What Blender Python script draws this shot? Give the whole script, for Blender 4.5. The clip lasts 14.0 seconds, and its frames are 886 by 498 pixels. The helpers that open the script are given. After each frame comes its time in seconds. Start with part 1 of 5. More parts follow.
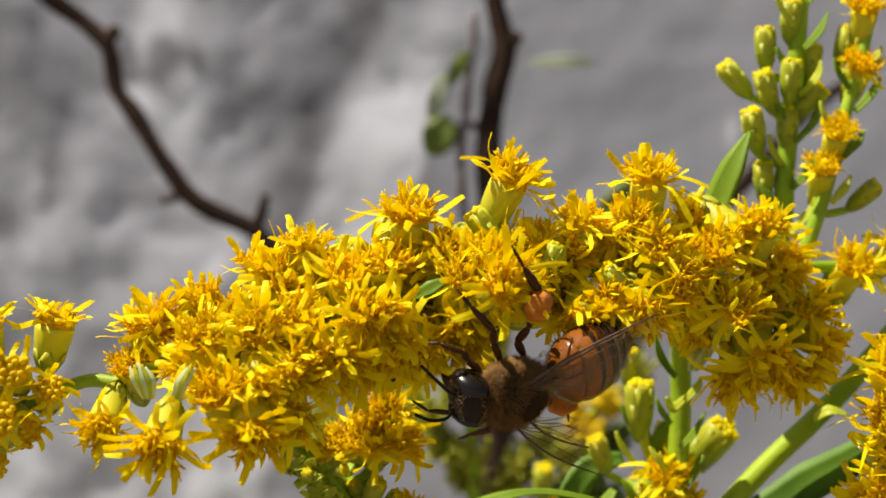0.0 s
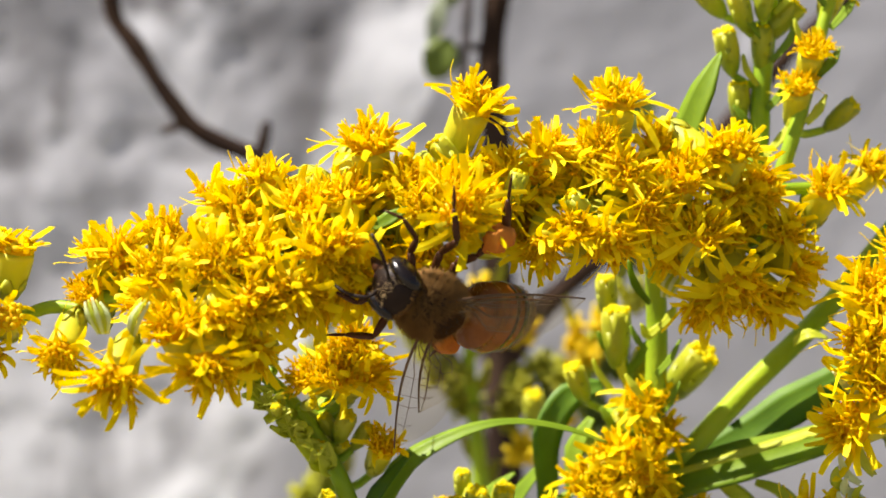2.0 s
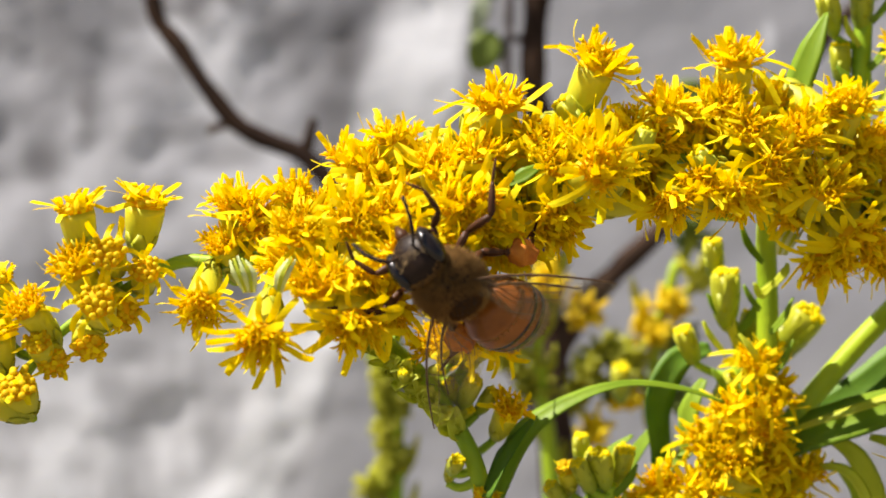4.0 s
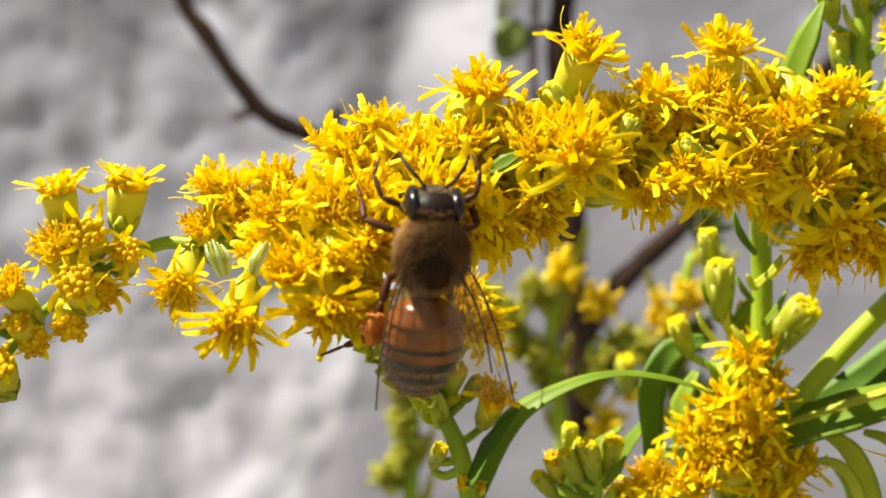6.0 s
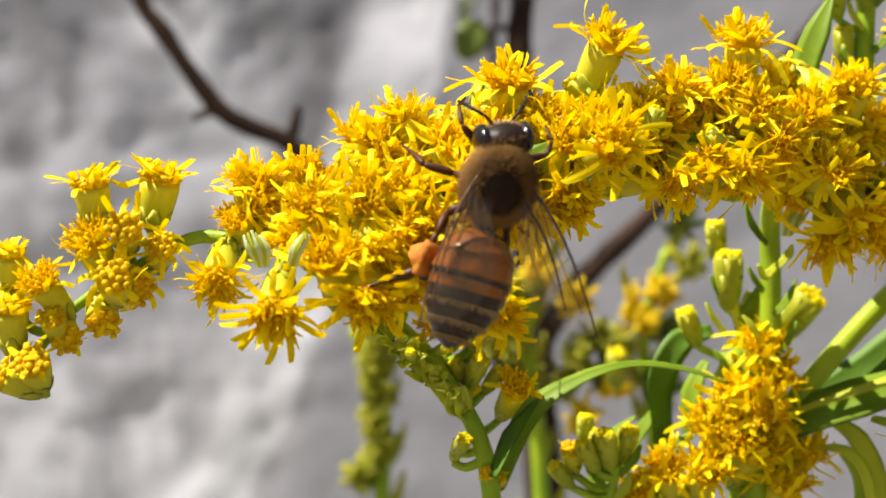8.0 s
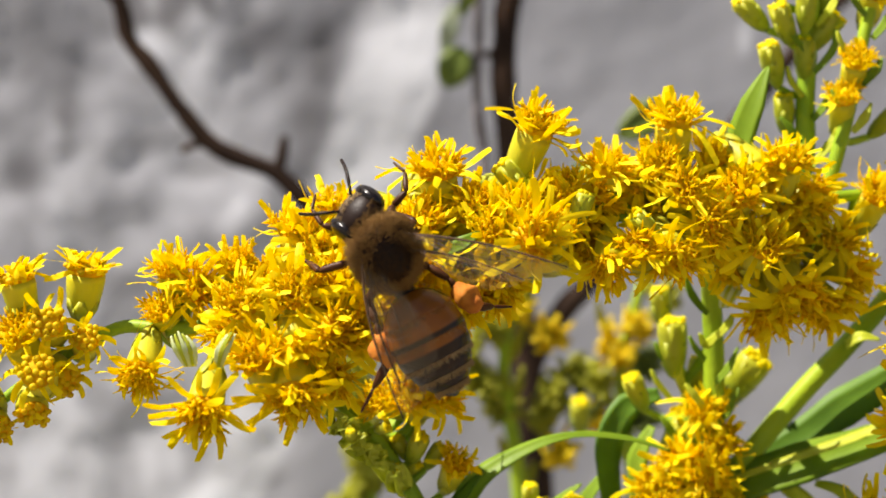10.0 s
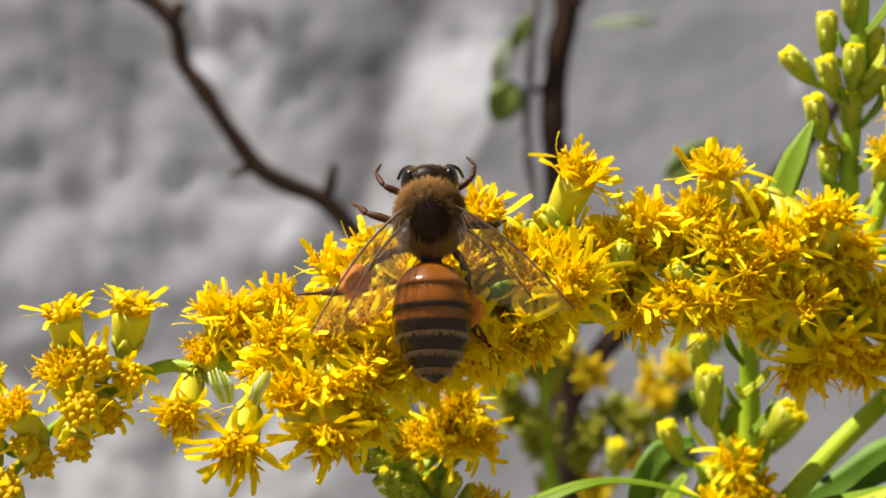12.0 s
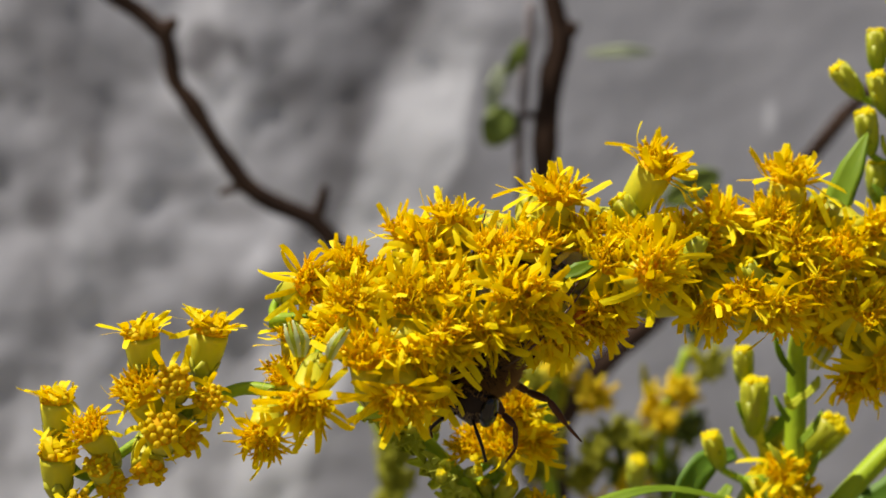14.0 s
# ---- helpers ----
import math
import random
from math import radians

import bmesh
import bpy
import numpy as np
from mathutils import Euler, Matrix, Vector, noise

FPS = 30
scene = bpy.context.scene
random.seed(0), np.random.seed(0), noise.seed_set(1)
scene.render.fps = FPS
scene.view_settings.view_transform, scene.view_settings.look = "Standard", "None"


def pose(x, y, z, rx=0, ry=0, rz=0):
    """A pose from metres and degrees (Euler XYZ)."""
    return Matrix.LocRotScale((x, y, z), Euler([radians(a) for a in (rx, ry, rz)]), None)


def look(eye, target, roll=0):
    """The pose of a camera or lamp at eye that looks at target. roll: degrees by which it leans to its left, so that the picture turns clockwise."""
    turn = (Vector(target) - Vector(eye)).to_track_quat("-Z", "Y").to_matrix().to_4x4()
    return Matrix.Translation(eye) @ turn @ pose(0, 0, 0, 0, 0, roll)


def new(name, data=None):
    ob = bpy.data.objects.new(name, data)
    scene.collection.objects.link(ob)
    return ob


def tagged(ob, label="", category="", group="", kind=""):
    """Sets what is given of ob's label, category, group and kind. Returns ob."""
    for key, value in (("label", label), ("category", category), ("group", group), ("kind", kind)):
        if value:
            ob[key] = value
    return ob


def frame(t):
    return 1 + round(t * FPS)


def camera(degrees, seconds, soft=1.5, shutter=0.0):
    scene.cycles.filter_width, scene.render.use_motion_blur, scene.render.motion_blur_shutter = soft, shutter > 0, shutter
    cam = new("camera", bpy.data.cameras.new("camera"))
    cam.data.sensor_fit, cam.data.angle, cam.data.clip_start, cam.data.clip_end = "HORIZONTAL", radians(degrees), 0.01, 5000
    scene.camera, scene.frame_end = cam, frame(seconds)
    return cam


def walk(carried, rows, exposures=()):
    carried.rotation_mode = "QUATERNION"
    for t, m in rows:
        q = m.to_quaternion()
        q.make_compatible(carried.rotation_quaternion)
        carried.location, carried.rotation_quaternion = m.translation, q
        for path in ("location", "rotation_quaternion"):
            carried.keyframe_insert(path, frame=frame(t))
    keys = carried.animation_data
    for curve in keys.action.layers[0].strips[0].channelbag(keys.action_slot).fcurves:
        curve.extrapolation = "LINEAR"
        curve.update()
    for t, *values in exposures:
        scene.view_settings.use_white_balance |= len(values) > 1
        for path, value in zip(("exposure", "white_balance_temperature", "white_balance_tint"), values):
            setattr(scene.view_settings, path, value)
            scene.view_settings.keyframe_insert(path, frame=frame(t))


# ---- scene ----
MM = 0.001

# camera and its path
cam = camera(28.0, 14.0, soft=1.65)
cam.data.dof.use_dof = True
cam.data.dof.focus_distance = 0.098
cam.data.dof.aperture_fstop = 44.0
walk(cam, [
    (0, pose(0.00317, -0.10100, 0.00091, 92.26, -1.82, -1.03)),
    (0.5, pose(0.00418, -0.09949, 0.00095, 90.75, -0.94, -0.21)),
    (1, pose(0.00601, -0.09925, 0.00044, 89.91, -0.97, -0.28)),
    (1.5, pose(0.00771, -0.09879, 0.00042, 89.81, -1.00, 0.07)),
    (2, pose(0.00857, -0.09981, 0.00199, 89.46, -0.63, 0.90)),
    (2.5, pose(0.00370, -0.10021, 0.00068, 90.16, -0.26, -0.58)),
    (3, pose(0.00532, -0.10105, -0.00225, 90.72, 0.20, 0.06)),
    (3.5, pose(0.00570, -0.09988, -0.00131, 90.33, 0.52, 0.18)),
    (4, pose(-0.00180, -0.10067, -0.00186, 90.46, 0.96, -0.92)),
    (4.2, pose(-0.00606, -0.10088, -0.00118, 90.34, 0.72, -2.43)),
    (6.3, pose(0.00399, -0.10017, -0.00230, 90.25, 0.22, 1.77)),
    (6.5, pose(-0.00044, -0.10061, -0.00168, 90.69, 0.61, 0.38)),
    (7, pose(-0.00858, -0.09979, 0.00374, 89.15, 0.31, -2.84)),
    (7.5, pose(-0.00385, -0.10075, -0.00074, 89.98, 0.88, -1.92)),
    (8, pose(-0.00502, -0.10039, -0.00325, 90.55, 0.67, -2.45)),
    (8.5, pose(-0.01148, -0.10240, -0.00083, 91.17, 0.42, -4.38)),
    (8.7, pose(-0.00829, -0.10196, 0.00101, 90.54, 0.35, -3.80)),
    (10.8, pose(0.00298, -0.10221, 0.00463, 88.81, 1.17, 1.18)),
    (11, pose(0.00210, -0.10392, 0.00333, 89.47, 0.55, 1.36)),
    (11.5, pose(0.00193, -0.10406, -0.00098, 90.69, 0.69, 1.09)),
    (12, pose(0.00313, -0.10273, 0.00598, 89.44, -0.18, 1.23)),
    (12.5, pose(0.01010, -0.10255, 0.00367, 89.94, -0.13, 3.01)),
    (13, pose(0.00447, -0.10485, 0.00136, 91.45, -0.37, 2.29)),
    (13.5, pose(-0.00478, -0.10440, 0.00630, 90.49, -0.62, -0.70)),
    (14, pose(-0.00720, -0.10206, 0.00261, 91.30, -1.39, -2.46)),
], exposures=[(0, 0.56, 6850, 13), (0.5, 1.06, 6850, 13), (1.0, 1.08, 6850, 13), (1.5, 1.08, 6850, 13), (3.0, 1.01, 6850, 13), (4.2, 1.01, 6850, 13), (6.3, 1.06, 6850, 13), (7.0, 0.78, 6850, 13), (7.5, 0.84, 6850, 13), (8.0, 0.94, 6850, 13), (8.5, 0.88, 6850, 13), (10.8, 0.91, 6850, 13), (11.5, 0.96, 6850, 13), (12.0, 0.78, 6850, 13), (12.5, 0.78, 6850, 13), (13.0, 0.82, 6850, 13), (13.5, 0.58, 6850, 13), (14.0, 0.32, 6850, 13)])

# daylight: one high sun just over the wall, and the sky
SUN_DIRECTION = Vector((-0.48, -0.10, 0.87)).normalized()
world = bpy.data.worlds.new("sky")
scene.world = world
world.use_nodes = True
sky = world.node_tree.nodes.new("ShaderNodeTexSky")
sky.sky_type = "NISHITA"
sky.sun_disc = False
sky.sun_elevation = math.asin(SUN_DIRECTION.z)
sky.sun_rotation = math.atan2(SUN_DIRECTION.x, SUN_DIRECTION.y)
world.node_tree.nodes["Background"].inputs["Strength"].default_value = 0.05
world.node_tree.links.new(sky.outputs["Color"], world.node_tree.nodes["Background"].inputs["Color"])
sun = new("sun", bpy.data.lights.new("sun", "SUN"))
sun.data.energy = 5.0
sun.data.angle = radians(0.53)
sun.data.color = (1.0, 0.96, 0.9)
sun.matrix_world = look(SUN_DIRECTION * 3, (0, 0, 0))


# ---- materials ----
def material(name, color, rough=0.6, vary=0.12, grain=900.0, bump=0.3, second=None, translucent=0.0, specular=0.4, blotch=180.0, along=None, deep=None):
    """A procedural surface: base colour varied at two scales and from piece to piece, fine relief, and some light let through."""
    m = bpy.data.materials.new(name)
    m.use_nodes = True
    n, l = m.node_tree.nodes, m.node_tree.links
    bsdf, out = n["Principled BSDF"], n["Material Output"]
    geo = n.new("ShaderNodeTexCoord")
    fine, wide = n.new("ShaderNodeTexNoise"), n.new("ShaderNodeTexNoise")
    for tex, scale in ((fine, grain), (wide, blotch)):
        tex.inputs["Scale"].default_value = scale
        tex.inputs["Detail"].default_value = 4.0
        l.new(geo.outputs["Object"], tex.inputs["Vector"])
    ramp = n.new("ShaderNodeValToRGB")
    other = second or tuple(c * 0.72 for c in color)
    ramp.color_ramp.elements[0].position, ramp.color_ramp.elements[1].position = 0.36, 0.64
    ramp.color_ramp.elements[0].color, ramp.color_ramp.elements[1].color = (*other, 1), (*color, 1)
    l.new(wide.outputs["Fac"], ramp.inputs["Fac"])
    base = ramp.outputs["Color"]
    if along:
        # colour from base to tip of the piece
        low, high, low_z, high_z = along
        split, where, mix = n.new("ShaderNodeSeparateXYZ"), n.new("ShaderNodeMapRange"), n.new("ShaderNodeMix")
        l.new(geo.outputs["Object"], split.inputs[0])
        l.new(split.outputs["Z"], where.inputs["Value"])
        where.inputs["From Min"].default_value, where.inputs["From Max"].default_value = low_z * MM, high_z * MM
        mix.data_type = "RGBA"
        l.new(where.outputs["Result"], mix.inputs["Factor"])
        mix.inputs[6].default_value, mix.inputs[7].default_value = (*low, 1), (*high, 1)
        both = n.new("ShaderNodeMix")
        both.data_type, both.blend_type = "RGBA", "MIX"
        both.inputs["Factor"].default_value = 0.65
        l.new(base, both.inputs[6])
        l.new(mix.outputs[2], both.inputs[7])
        base = both.outputs[2]
    info, hsv, shade = n.new("ShaderNodeObjectInfo"), n.new("ShaderNodeHueSaturation"), n.new("ShaderNodeMapRange")
    shade.inputs["To Min"].default_value, shade.inputs["To Max"].default_value = 1 - vary, 1 + vary
    add = n.new("ShaderNodeMath")
    add.operation = "MULTIPLY_ADD"
    add.inputs[1].default_value, add.inputs[2].default_value = 0.5, 0.0
    l.new(fine.outputs["Fac"], add.inputs[0])
    total = n.new("ShaderNodeMath")
    total.operation = "MULTIPLY_ADD"
    total.inputs[1].default_value = 0.5
    l.new(info.outputs["Random"], total.inputs[0])
    l.new(add.outputs[0], total.inputs[2])
    l.new(total.outputs[0], shade.inputs["Value"])
    l.new(shade.outputs["Result"], hsv.inputs["Value"])
    l.new(base, hsv.inputs["Color"])
    l.new(hsv.outputs["Color"], bsdf.inputs["Base Color"])
    bsdf.inputs["Roughness"].default_value = rough
    bsdf.inputs["Specular IOR Level"].default_value = specular
    relief = n.new("ShaderNodeBump")
    relief.inputs["Strength"].default_value, relief.inputs["Distance"].default_value = bump, 0.0001
    l.new(fine.outputs["Fac"], relief.inputs["Height"])
    l.new(relief.outputs["Normal"], bsdf.inputs["Normal"])
    if translucent:
        thin, mixed = n.new("ShaderNodeBsdfTranslucent"), n.new("ShaderNodeMixShader")
        if deep:
            # light that comes through is deeper in colour than light that is thrown back
            filter_ = n.new("ShaderNodeMix")
            filter_.data_type, filter_.blend_type = "RGBA", "MULTIPLY"
            filter_.inputs["Factor"].default_value, filter_.inputs[7].default_value = 1.0, (*deep, 1)
            l.new(hsv.outputs["Color"], filter_.inputs[6])
            l.new(filter_.outputs[2], thin.inputs["Color"])
        else:
            l.new(hsv.outputs["Color"], thin.inputs["Color"])
        mixed.inputs["Fac"].default_value = translucent
        l.new(bsdf.outputs[0], mixed.inputs[1])
        l.new(thin.outputs[0], mixed.inputs[2])
        l.new(mixed.outputs[0], out.inputs["Surface"])
    return m


def wall_material():
    """Mottled limewashed plaster: pale grey, a broad white band, dark blotches, and a plain grey side with its shade
    painted in.
    """
    m = bpy.data.materials.new("mottled_limewash")
    m.use_nodes = True
    n, l = m.node_tree.nodes, m.node_tree.links
    bsdf = n["Principled BSDF"]
    bsdf.inputs["Roughness"].default_value = 0.9
    bsdf.inputs["Specular IOR Level"].default_value = 0.2
    geo = n.new("ShaderNodeTexCoord")

    def noise_at(scale, detail, stretch=(1, 1, 1)):
        tex, place = n.new("ShaderNodeTexNoise"), n.new("ShaderNodeMapping")
        place.inputs["Scale"].default_value = stretch
        tex.inputs["Scale"].default_value, tex.inputs["Detail"].default_value = scale, detail
        l.new(geo.outputs["Object"], place.inputs["Vector"])
        l.new(place.outputs["Vector"], tex.inputs["Vector"])
        return tex.outputs["Fac"]

    def ramp(value, stops):
        r = n.new("ShaderNodeValToRGB")
        for k, (at, c) in enumerate(stops):
            e = r.color_ramp.elements[k] if k < 2 else r.color_ramp.elements.new(at)
            e.position, e.color = at, (*c, 1)
        l.new(value, r.inputs["Fac"])
        return r.outputs["Color"]

    def blend(fac, a, b):
        x = n.new("ShaderNodeMix")
        x.data_type = "RGBA"
        l.new(fac, x.inputs["Factor"])
        for socket, value in ((x.inputs[6], a), (x.inputs[7], b)):
            if isinstance(value, tuple):
                socket.default_value = (*value, 1)
            else:
                l.new(value, socket)
        return x.outputs[2]

    def math_node(kind, a, b):
        x = n.new("ShaderNodeMath")
        x.operation = kind
        x.inputs[2].default_value = 0.0
        x.use_clamp = kind == "MULTIPLY"
        for socket, value in zip(x.inputs, (a, b)):
            if isinstance(value, (int, float)):
                socket.default_value = value
            else:
                l.new(value, socket)
        return x.outputs[0]

    def span(value, low, high, start=0.0, end=1.0):
        x = n.new("ShaderNodeMapRange")
        x.interpolation_type = "SMOOTHSTEP"
        x.inputs["From Min"].default_value, x.inputs["From Max"].default_value = low, high
        x.inputs["To Min"].default_value, x.inputs["To Max"].default_value = start, end
        l.new(value, x.inputs["Value"])
        return x.outputs["Result"]

    split, shrink = n.new("ShaderNodeSeparateXYZ"), n.new("ShaderNodeVectorMath")
    shrink.operation = "SCALE"
    shrink.inputs["Scale"].default_value = 0.855
    l.new(geo.outputs["Object"], shrink.inputs[0])
    l.new(shrink.outputs["Vector"], split.inputs[0])
    px, pz = split.outputs["X"], split.outputs["Z"]
    mottled = ramp(noise_at(52, 6, (1.25, 1, 0.75)), [(0.36, (0.36, 0.352, 0.365)), (0.64, (0.84, 0.83, 0.85)), (0.5, (0.57, 0.561, 0.58))])
    patches = span(noise_at(70, 8, (1, 1, 0.9)), 0.56, 0.68)
    left = blend(patches, mottled, (0.26, 0.25, 0.255))
    # dark blotches with frayed outlines
    fray = math_node("MULTIPLY_ADD", noise_at(110, 4), 0.9)
    for cx, cz, rx, rz, strength in ((-8.2, 20, 2.0, 5.5, 0.85), (-9.4, 13, 1.8, 4, 0.6), (-23, 26.2, 2.2, 3, 0.85), (-15, 22, 4.5, 2.6, 0.5), (-29.6, 24.8, 3, 4, 0.5), (-25.7, 18.5, 3.2, 2, 0.55),
                                     (-38.6, 8.9, 2.6, 3, 0.8), (-24, 12.3, 4, 1.8, 0.6), (2.7, 14, 2.5, 3.5, 0.4), (-3.5, 28, 3.4, 1.6, 0.65), (-20.7, 9.2, 4.2, 1.7, 0.6), (-38, -15.4, 6, 2.2, 0.6),
                                     (-33, -22, 8, 1.6, 0.45), (-31, -2.5, 4, 2.0, 0.5), (-46, 24, 6, 8, 0.15), (-19, 1, 5, 2.0, 0.45)):
        dx = math_node("MULTIPLY_ADD", px, 1000 / rx)
        dz = math_node("MULTIPLY_ADD", pz, 1000 / rz)
        dx.node.inputs[2].default_value, dz.node.inputs[2].default_value = -cx / rx, -cz / rz
        away = math_node("SQRT", math_node("ADD", math_node("POWER", math_node("ABSOLUTE", dx, 0), 2), math_node("POWER", math_node("ABSOLUTE", dz, 0), 2)), 0)
        left = blend(math_node("MULTIPLY", span(math_node("ADD", away, fray), 0.7, 1.75, 1.0, 0.0), strength), left, (0.19, 0.181, 0.185))
    # the white band leans to the left on its way down
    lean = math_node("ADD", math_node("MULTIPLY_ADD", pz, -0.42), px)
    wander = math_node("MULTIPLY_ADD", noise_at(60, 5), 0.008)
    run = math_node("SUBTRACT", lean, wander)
    white_band = math_node("MULTIPLY", span(run, -0.0188, -0.0155), span(run, -0.0098, -0.0078, 1.0, 0.0))
    edge = math_node("MULTIPLY", span(run, -0.0238, -0.0208), span(run, -0.0193, -0.0173, 1.0, 0.0))
    top = span(math_node("ADD", math_node("MULTIPLY_ADD", noise_at(60, 3), 0.016), pz), 0.0300, 0.0400, 1.0, 0.0)
    upper = top
    streaks = n.new("ShaderNodeTexNoise")
    slant = n.new("ShaderNodeMapping")
    slant.inputs["Rotation"].default_value, slant.inputs["Scale"].default_value = (0, radians(33), 0), (1.9, 1, 0.55)
    l.new(geo.outputs["Object"], slant.inputs["Vector"])
    l.new(slant.outputs["Vector"], streaks.inputs["Vector"])
    streaks.inputs["Scale"].default_value, streaks.inputs["Detail"].default_value = 75, 4
    left = blend(math_node("MULTIPLY", math_node("MULTIPLY", edge, upper), 0.45), left, (0.17, 0.163, 0.166))
    pale_low = math_node("MULTIPLY", span(pz, -0.002, -0.014), 0.8)
    left = blend(pale_low, left, ramp(streaks.outputs["Fac"], [(0.36, (0.42, 0.41, 0.42)), (0.60, (0.88, 0.87, 0.88))]))
    # plain right side: a darker grey that carries the shade there in its colour
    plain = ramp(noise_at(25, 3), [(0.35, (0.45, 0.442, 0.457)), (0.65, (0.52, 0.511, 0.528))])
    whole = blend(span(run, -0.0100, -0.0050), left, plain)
    whole = blend(math_node("MULTIPLY", white_band, upper), whole, ramp(noise_at(90, 4), [(0.30, (0.80, 0.79, 0.80)), (0.5, (0.96, 0.95, 0.955))]))
    # a small white smear on the plain field
    fx, fz = math_node("MULTIPLY_ADD", px, 1250), math_node("MULTIPLY_ADD", pz, 450)
    fx.node.inputs[2].default_value, fz.node.inputs[2].default_value = -43.2, -9.3
    off = math_node("SQRT", math_node("ADD", math_node("POWER", math_node("ABSOLUTE", fx, 0), 2), math_node("POWER", math_node("ABSOLUTE", fz, 0), 2)), 0)
    whole = blend(span(math_node("ADD", off, fray), 0.8, 1.7, 0.8, 0.0), whole, (0.85, 0.84, 0.85))
    cool = n.new("ShaderNodeMix")
    cool.data_type, cool.blend_type = "RGBA", "MULTIPLY"
    cool.inputs["Factor"].default_value = 1.0
    cool.inputs[7].default_value = (0.94, 0.968, 1.0, 1)
    l.new(whole, cool.inputs[6])
    l.new(cool.outputs[2], bsdf.inputs["Base Color"])
    relief = n.new("ShaderNodeBump")
    relief.inputs["Strength"].default_value, relief.inputs["Distance"].default_value = 0.2, 0.001
    l.new(noise_at(160, 6), relief.inputs["Height"])
    l.new(relief.outputs["Normal"], bsdf.inputs["Normal"])
    return m


def wing_material():
    """A clear, faintly brown membrane with a gloss."""
    m = bpy.data.materials.new("wing_membrane")
    m.use_nodes = True
    n, l = m.node_tree.nodes, m.node_tree.links
    clear, gloss, tint, mix, mix2 = (n.new(k) for k in ("ShaderNodeBsdfTransparent", "ShaderNodeBsdfGlossy", "ShaderNodeBsdfDiffuse",
                                                       "ShaderNodeMixShader", "ShaderNodeMixShader"))
    clear.inputs["Color"].default_value = (0.972, 0.955, 0.91, 1)
    gloss.inputs["Roughness"].default_value = 0.17
    tint.inputs["Color"].default_value = (0.72, 0.60, 0.36, 1)
    tex, coord, relief = n.new("ShaderNodeTexNoise"), n.new("ShaderNodeTexCoord"), n.new("ShaderNodeBump")
    tex.inputs["Scale"].default_value = 700
    l.new(coord.outputs["Object"], tex.inputs["Vector"])
    relief.inputs["Strength"].default_value, relief.inputs["Distance"].default_value = 0.5, 0.0002
    l.new(tex.outputs["Fac"], relief.inputs["Height"])
    l.new(relief.outputs["Normal"], gloss.inputs["Normal"])
    mix.inputs["Fac"].default_value, mix2.inputs["Fac"].default_value = 0.012, 0.009
    l.new(clear.outputs[0], mix.inputs[1])
    l.new(gloss.outputs[0], mix.inputs[2])
    l.new(mix.outputs[0], mix2.inputs[1])
    l.new(tint.outputs[0], mix2.inputs[2])
    l.new(mix2.outputs[0], n["Material Output"].inputs["Surface"])
    return m


def tergite_material():
    """Glossy abdomen plates: amber in front, dark brown behind, a downy cream line, by the pigment of each plate."""
    m = material("tergite", (0.255, 0.080, 0.008), 0.26, 0.1, 1400, 0.3, second=(0.165, 0.050, 0.005), specular=0.3, blotch=600)
    n, l = m.node_tree.nodes, m.node_tree.links
    bsdf = n["Principled BSDF"]
    base = bsdf.inputs["Base Color"].links[0].from_socket
    coord, ragged = n.new("ShaderNodeTexCoord"), n.new("ShaderNodeTexNoise")
    ragged.inputs["Scale"].default_value, ragged.inputs["Detail"].default_value = 1300, 5
    l.new(coord.outputs["Object"], ragged.inputs["Vector"])
    for name, color in (("dark", (0.022, 0.010, 0.006, 1)), ("pale", (0.64, 0.48, 0.27, 1))):
        pigment, sum_, edge, mix = n.new("ShaderNodeAttribute"), n.new("ShaderNodeMath"), n.new("ShaderNodeMapRange"), n.new("ShaderNodeMix")
        pigment.attribute_name = name
        sum_.operation = "MULTIPLY_ADD"
        l.new(ragged.outputs["Fac"], sum_.inputs[0])
        sum_.inputs[1].default_value = 0.5
        l.new(pigment.outputs["Fac"], sum_.inputs[2])
        edge.interpolation_type = "SMOOTHSTEP"
        edge.inputs["From Min"].default_value, edge.inputs["From Max"].default_value = 0.45, 1.0
        l.new(sum_.outputs[0], edge.inputs["Value"])
        mix.data_type = "RGBA"
        l.new(edge.outputs["Result"], mix.inputs["Factor"])
        l.new(base, mix.inputs[6])
        mix.inputs[7].default_value = color
        base = mix.outputs[2]
    l.new(base, bsdf.inputs["Base Color"])
    return m


YELLOW = material("ray_yellow", (0.96, 0.92, 0.013), 0.5, 0.06, 1500, 0.3, second=(0.96, 0.855, 0.010), translucent=0.55, specular=0.16, deep=(1.0, 0.885, 0.52))
GOLD = material("disc_gold", (0.96, 0.85, 0.009), 0.6, 0.1, 1800, 0.4, second=(0.95, 0.75, 0.007), translucent=0.55, specular=0.12, deep=(1.0, 0.865, 0.52))
KNOB_GOLD = material("shut_floret_gold", (0.88, 0.70, 0.010), 0.55, 0.12, 1800, 0.4, second=(0.78, 0.54, 0.010), translucent=0.4, specular=0.12)
DOME = material("disc_dome", (0.92, 0.58, 0.008), 0.7, 0.1, 1800, 0.5, second=(0.86, 0.44, 0.006), translucent=0.3, specular=0.1)
CUP_GREEN = material("involucre_green", (0.52, 0.51, 0.03), 0.5, 0.12, 1200, 0.3, second=(0.44, 0.44, 0.03), translucent=0.3,
                     along=((0.48, 0.52, 0.04), (0.92, 0.82, 0.02), -3.0, -0.3))
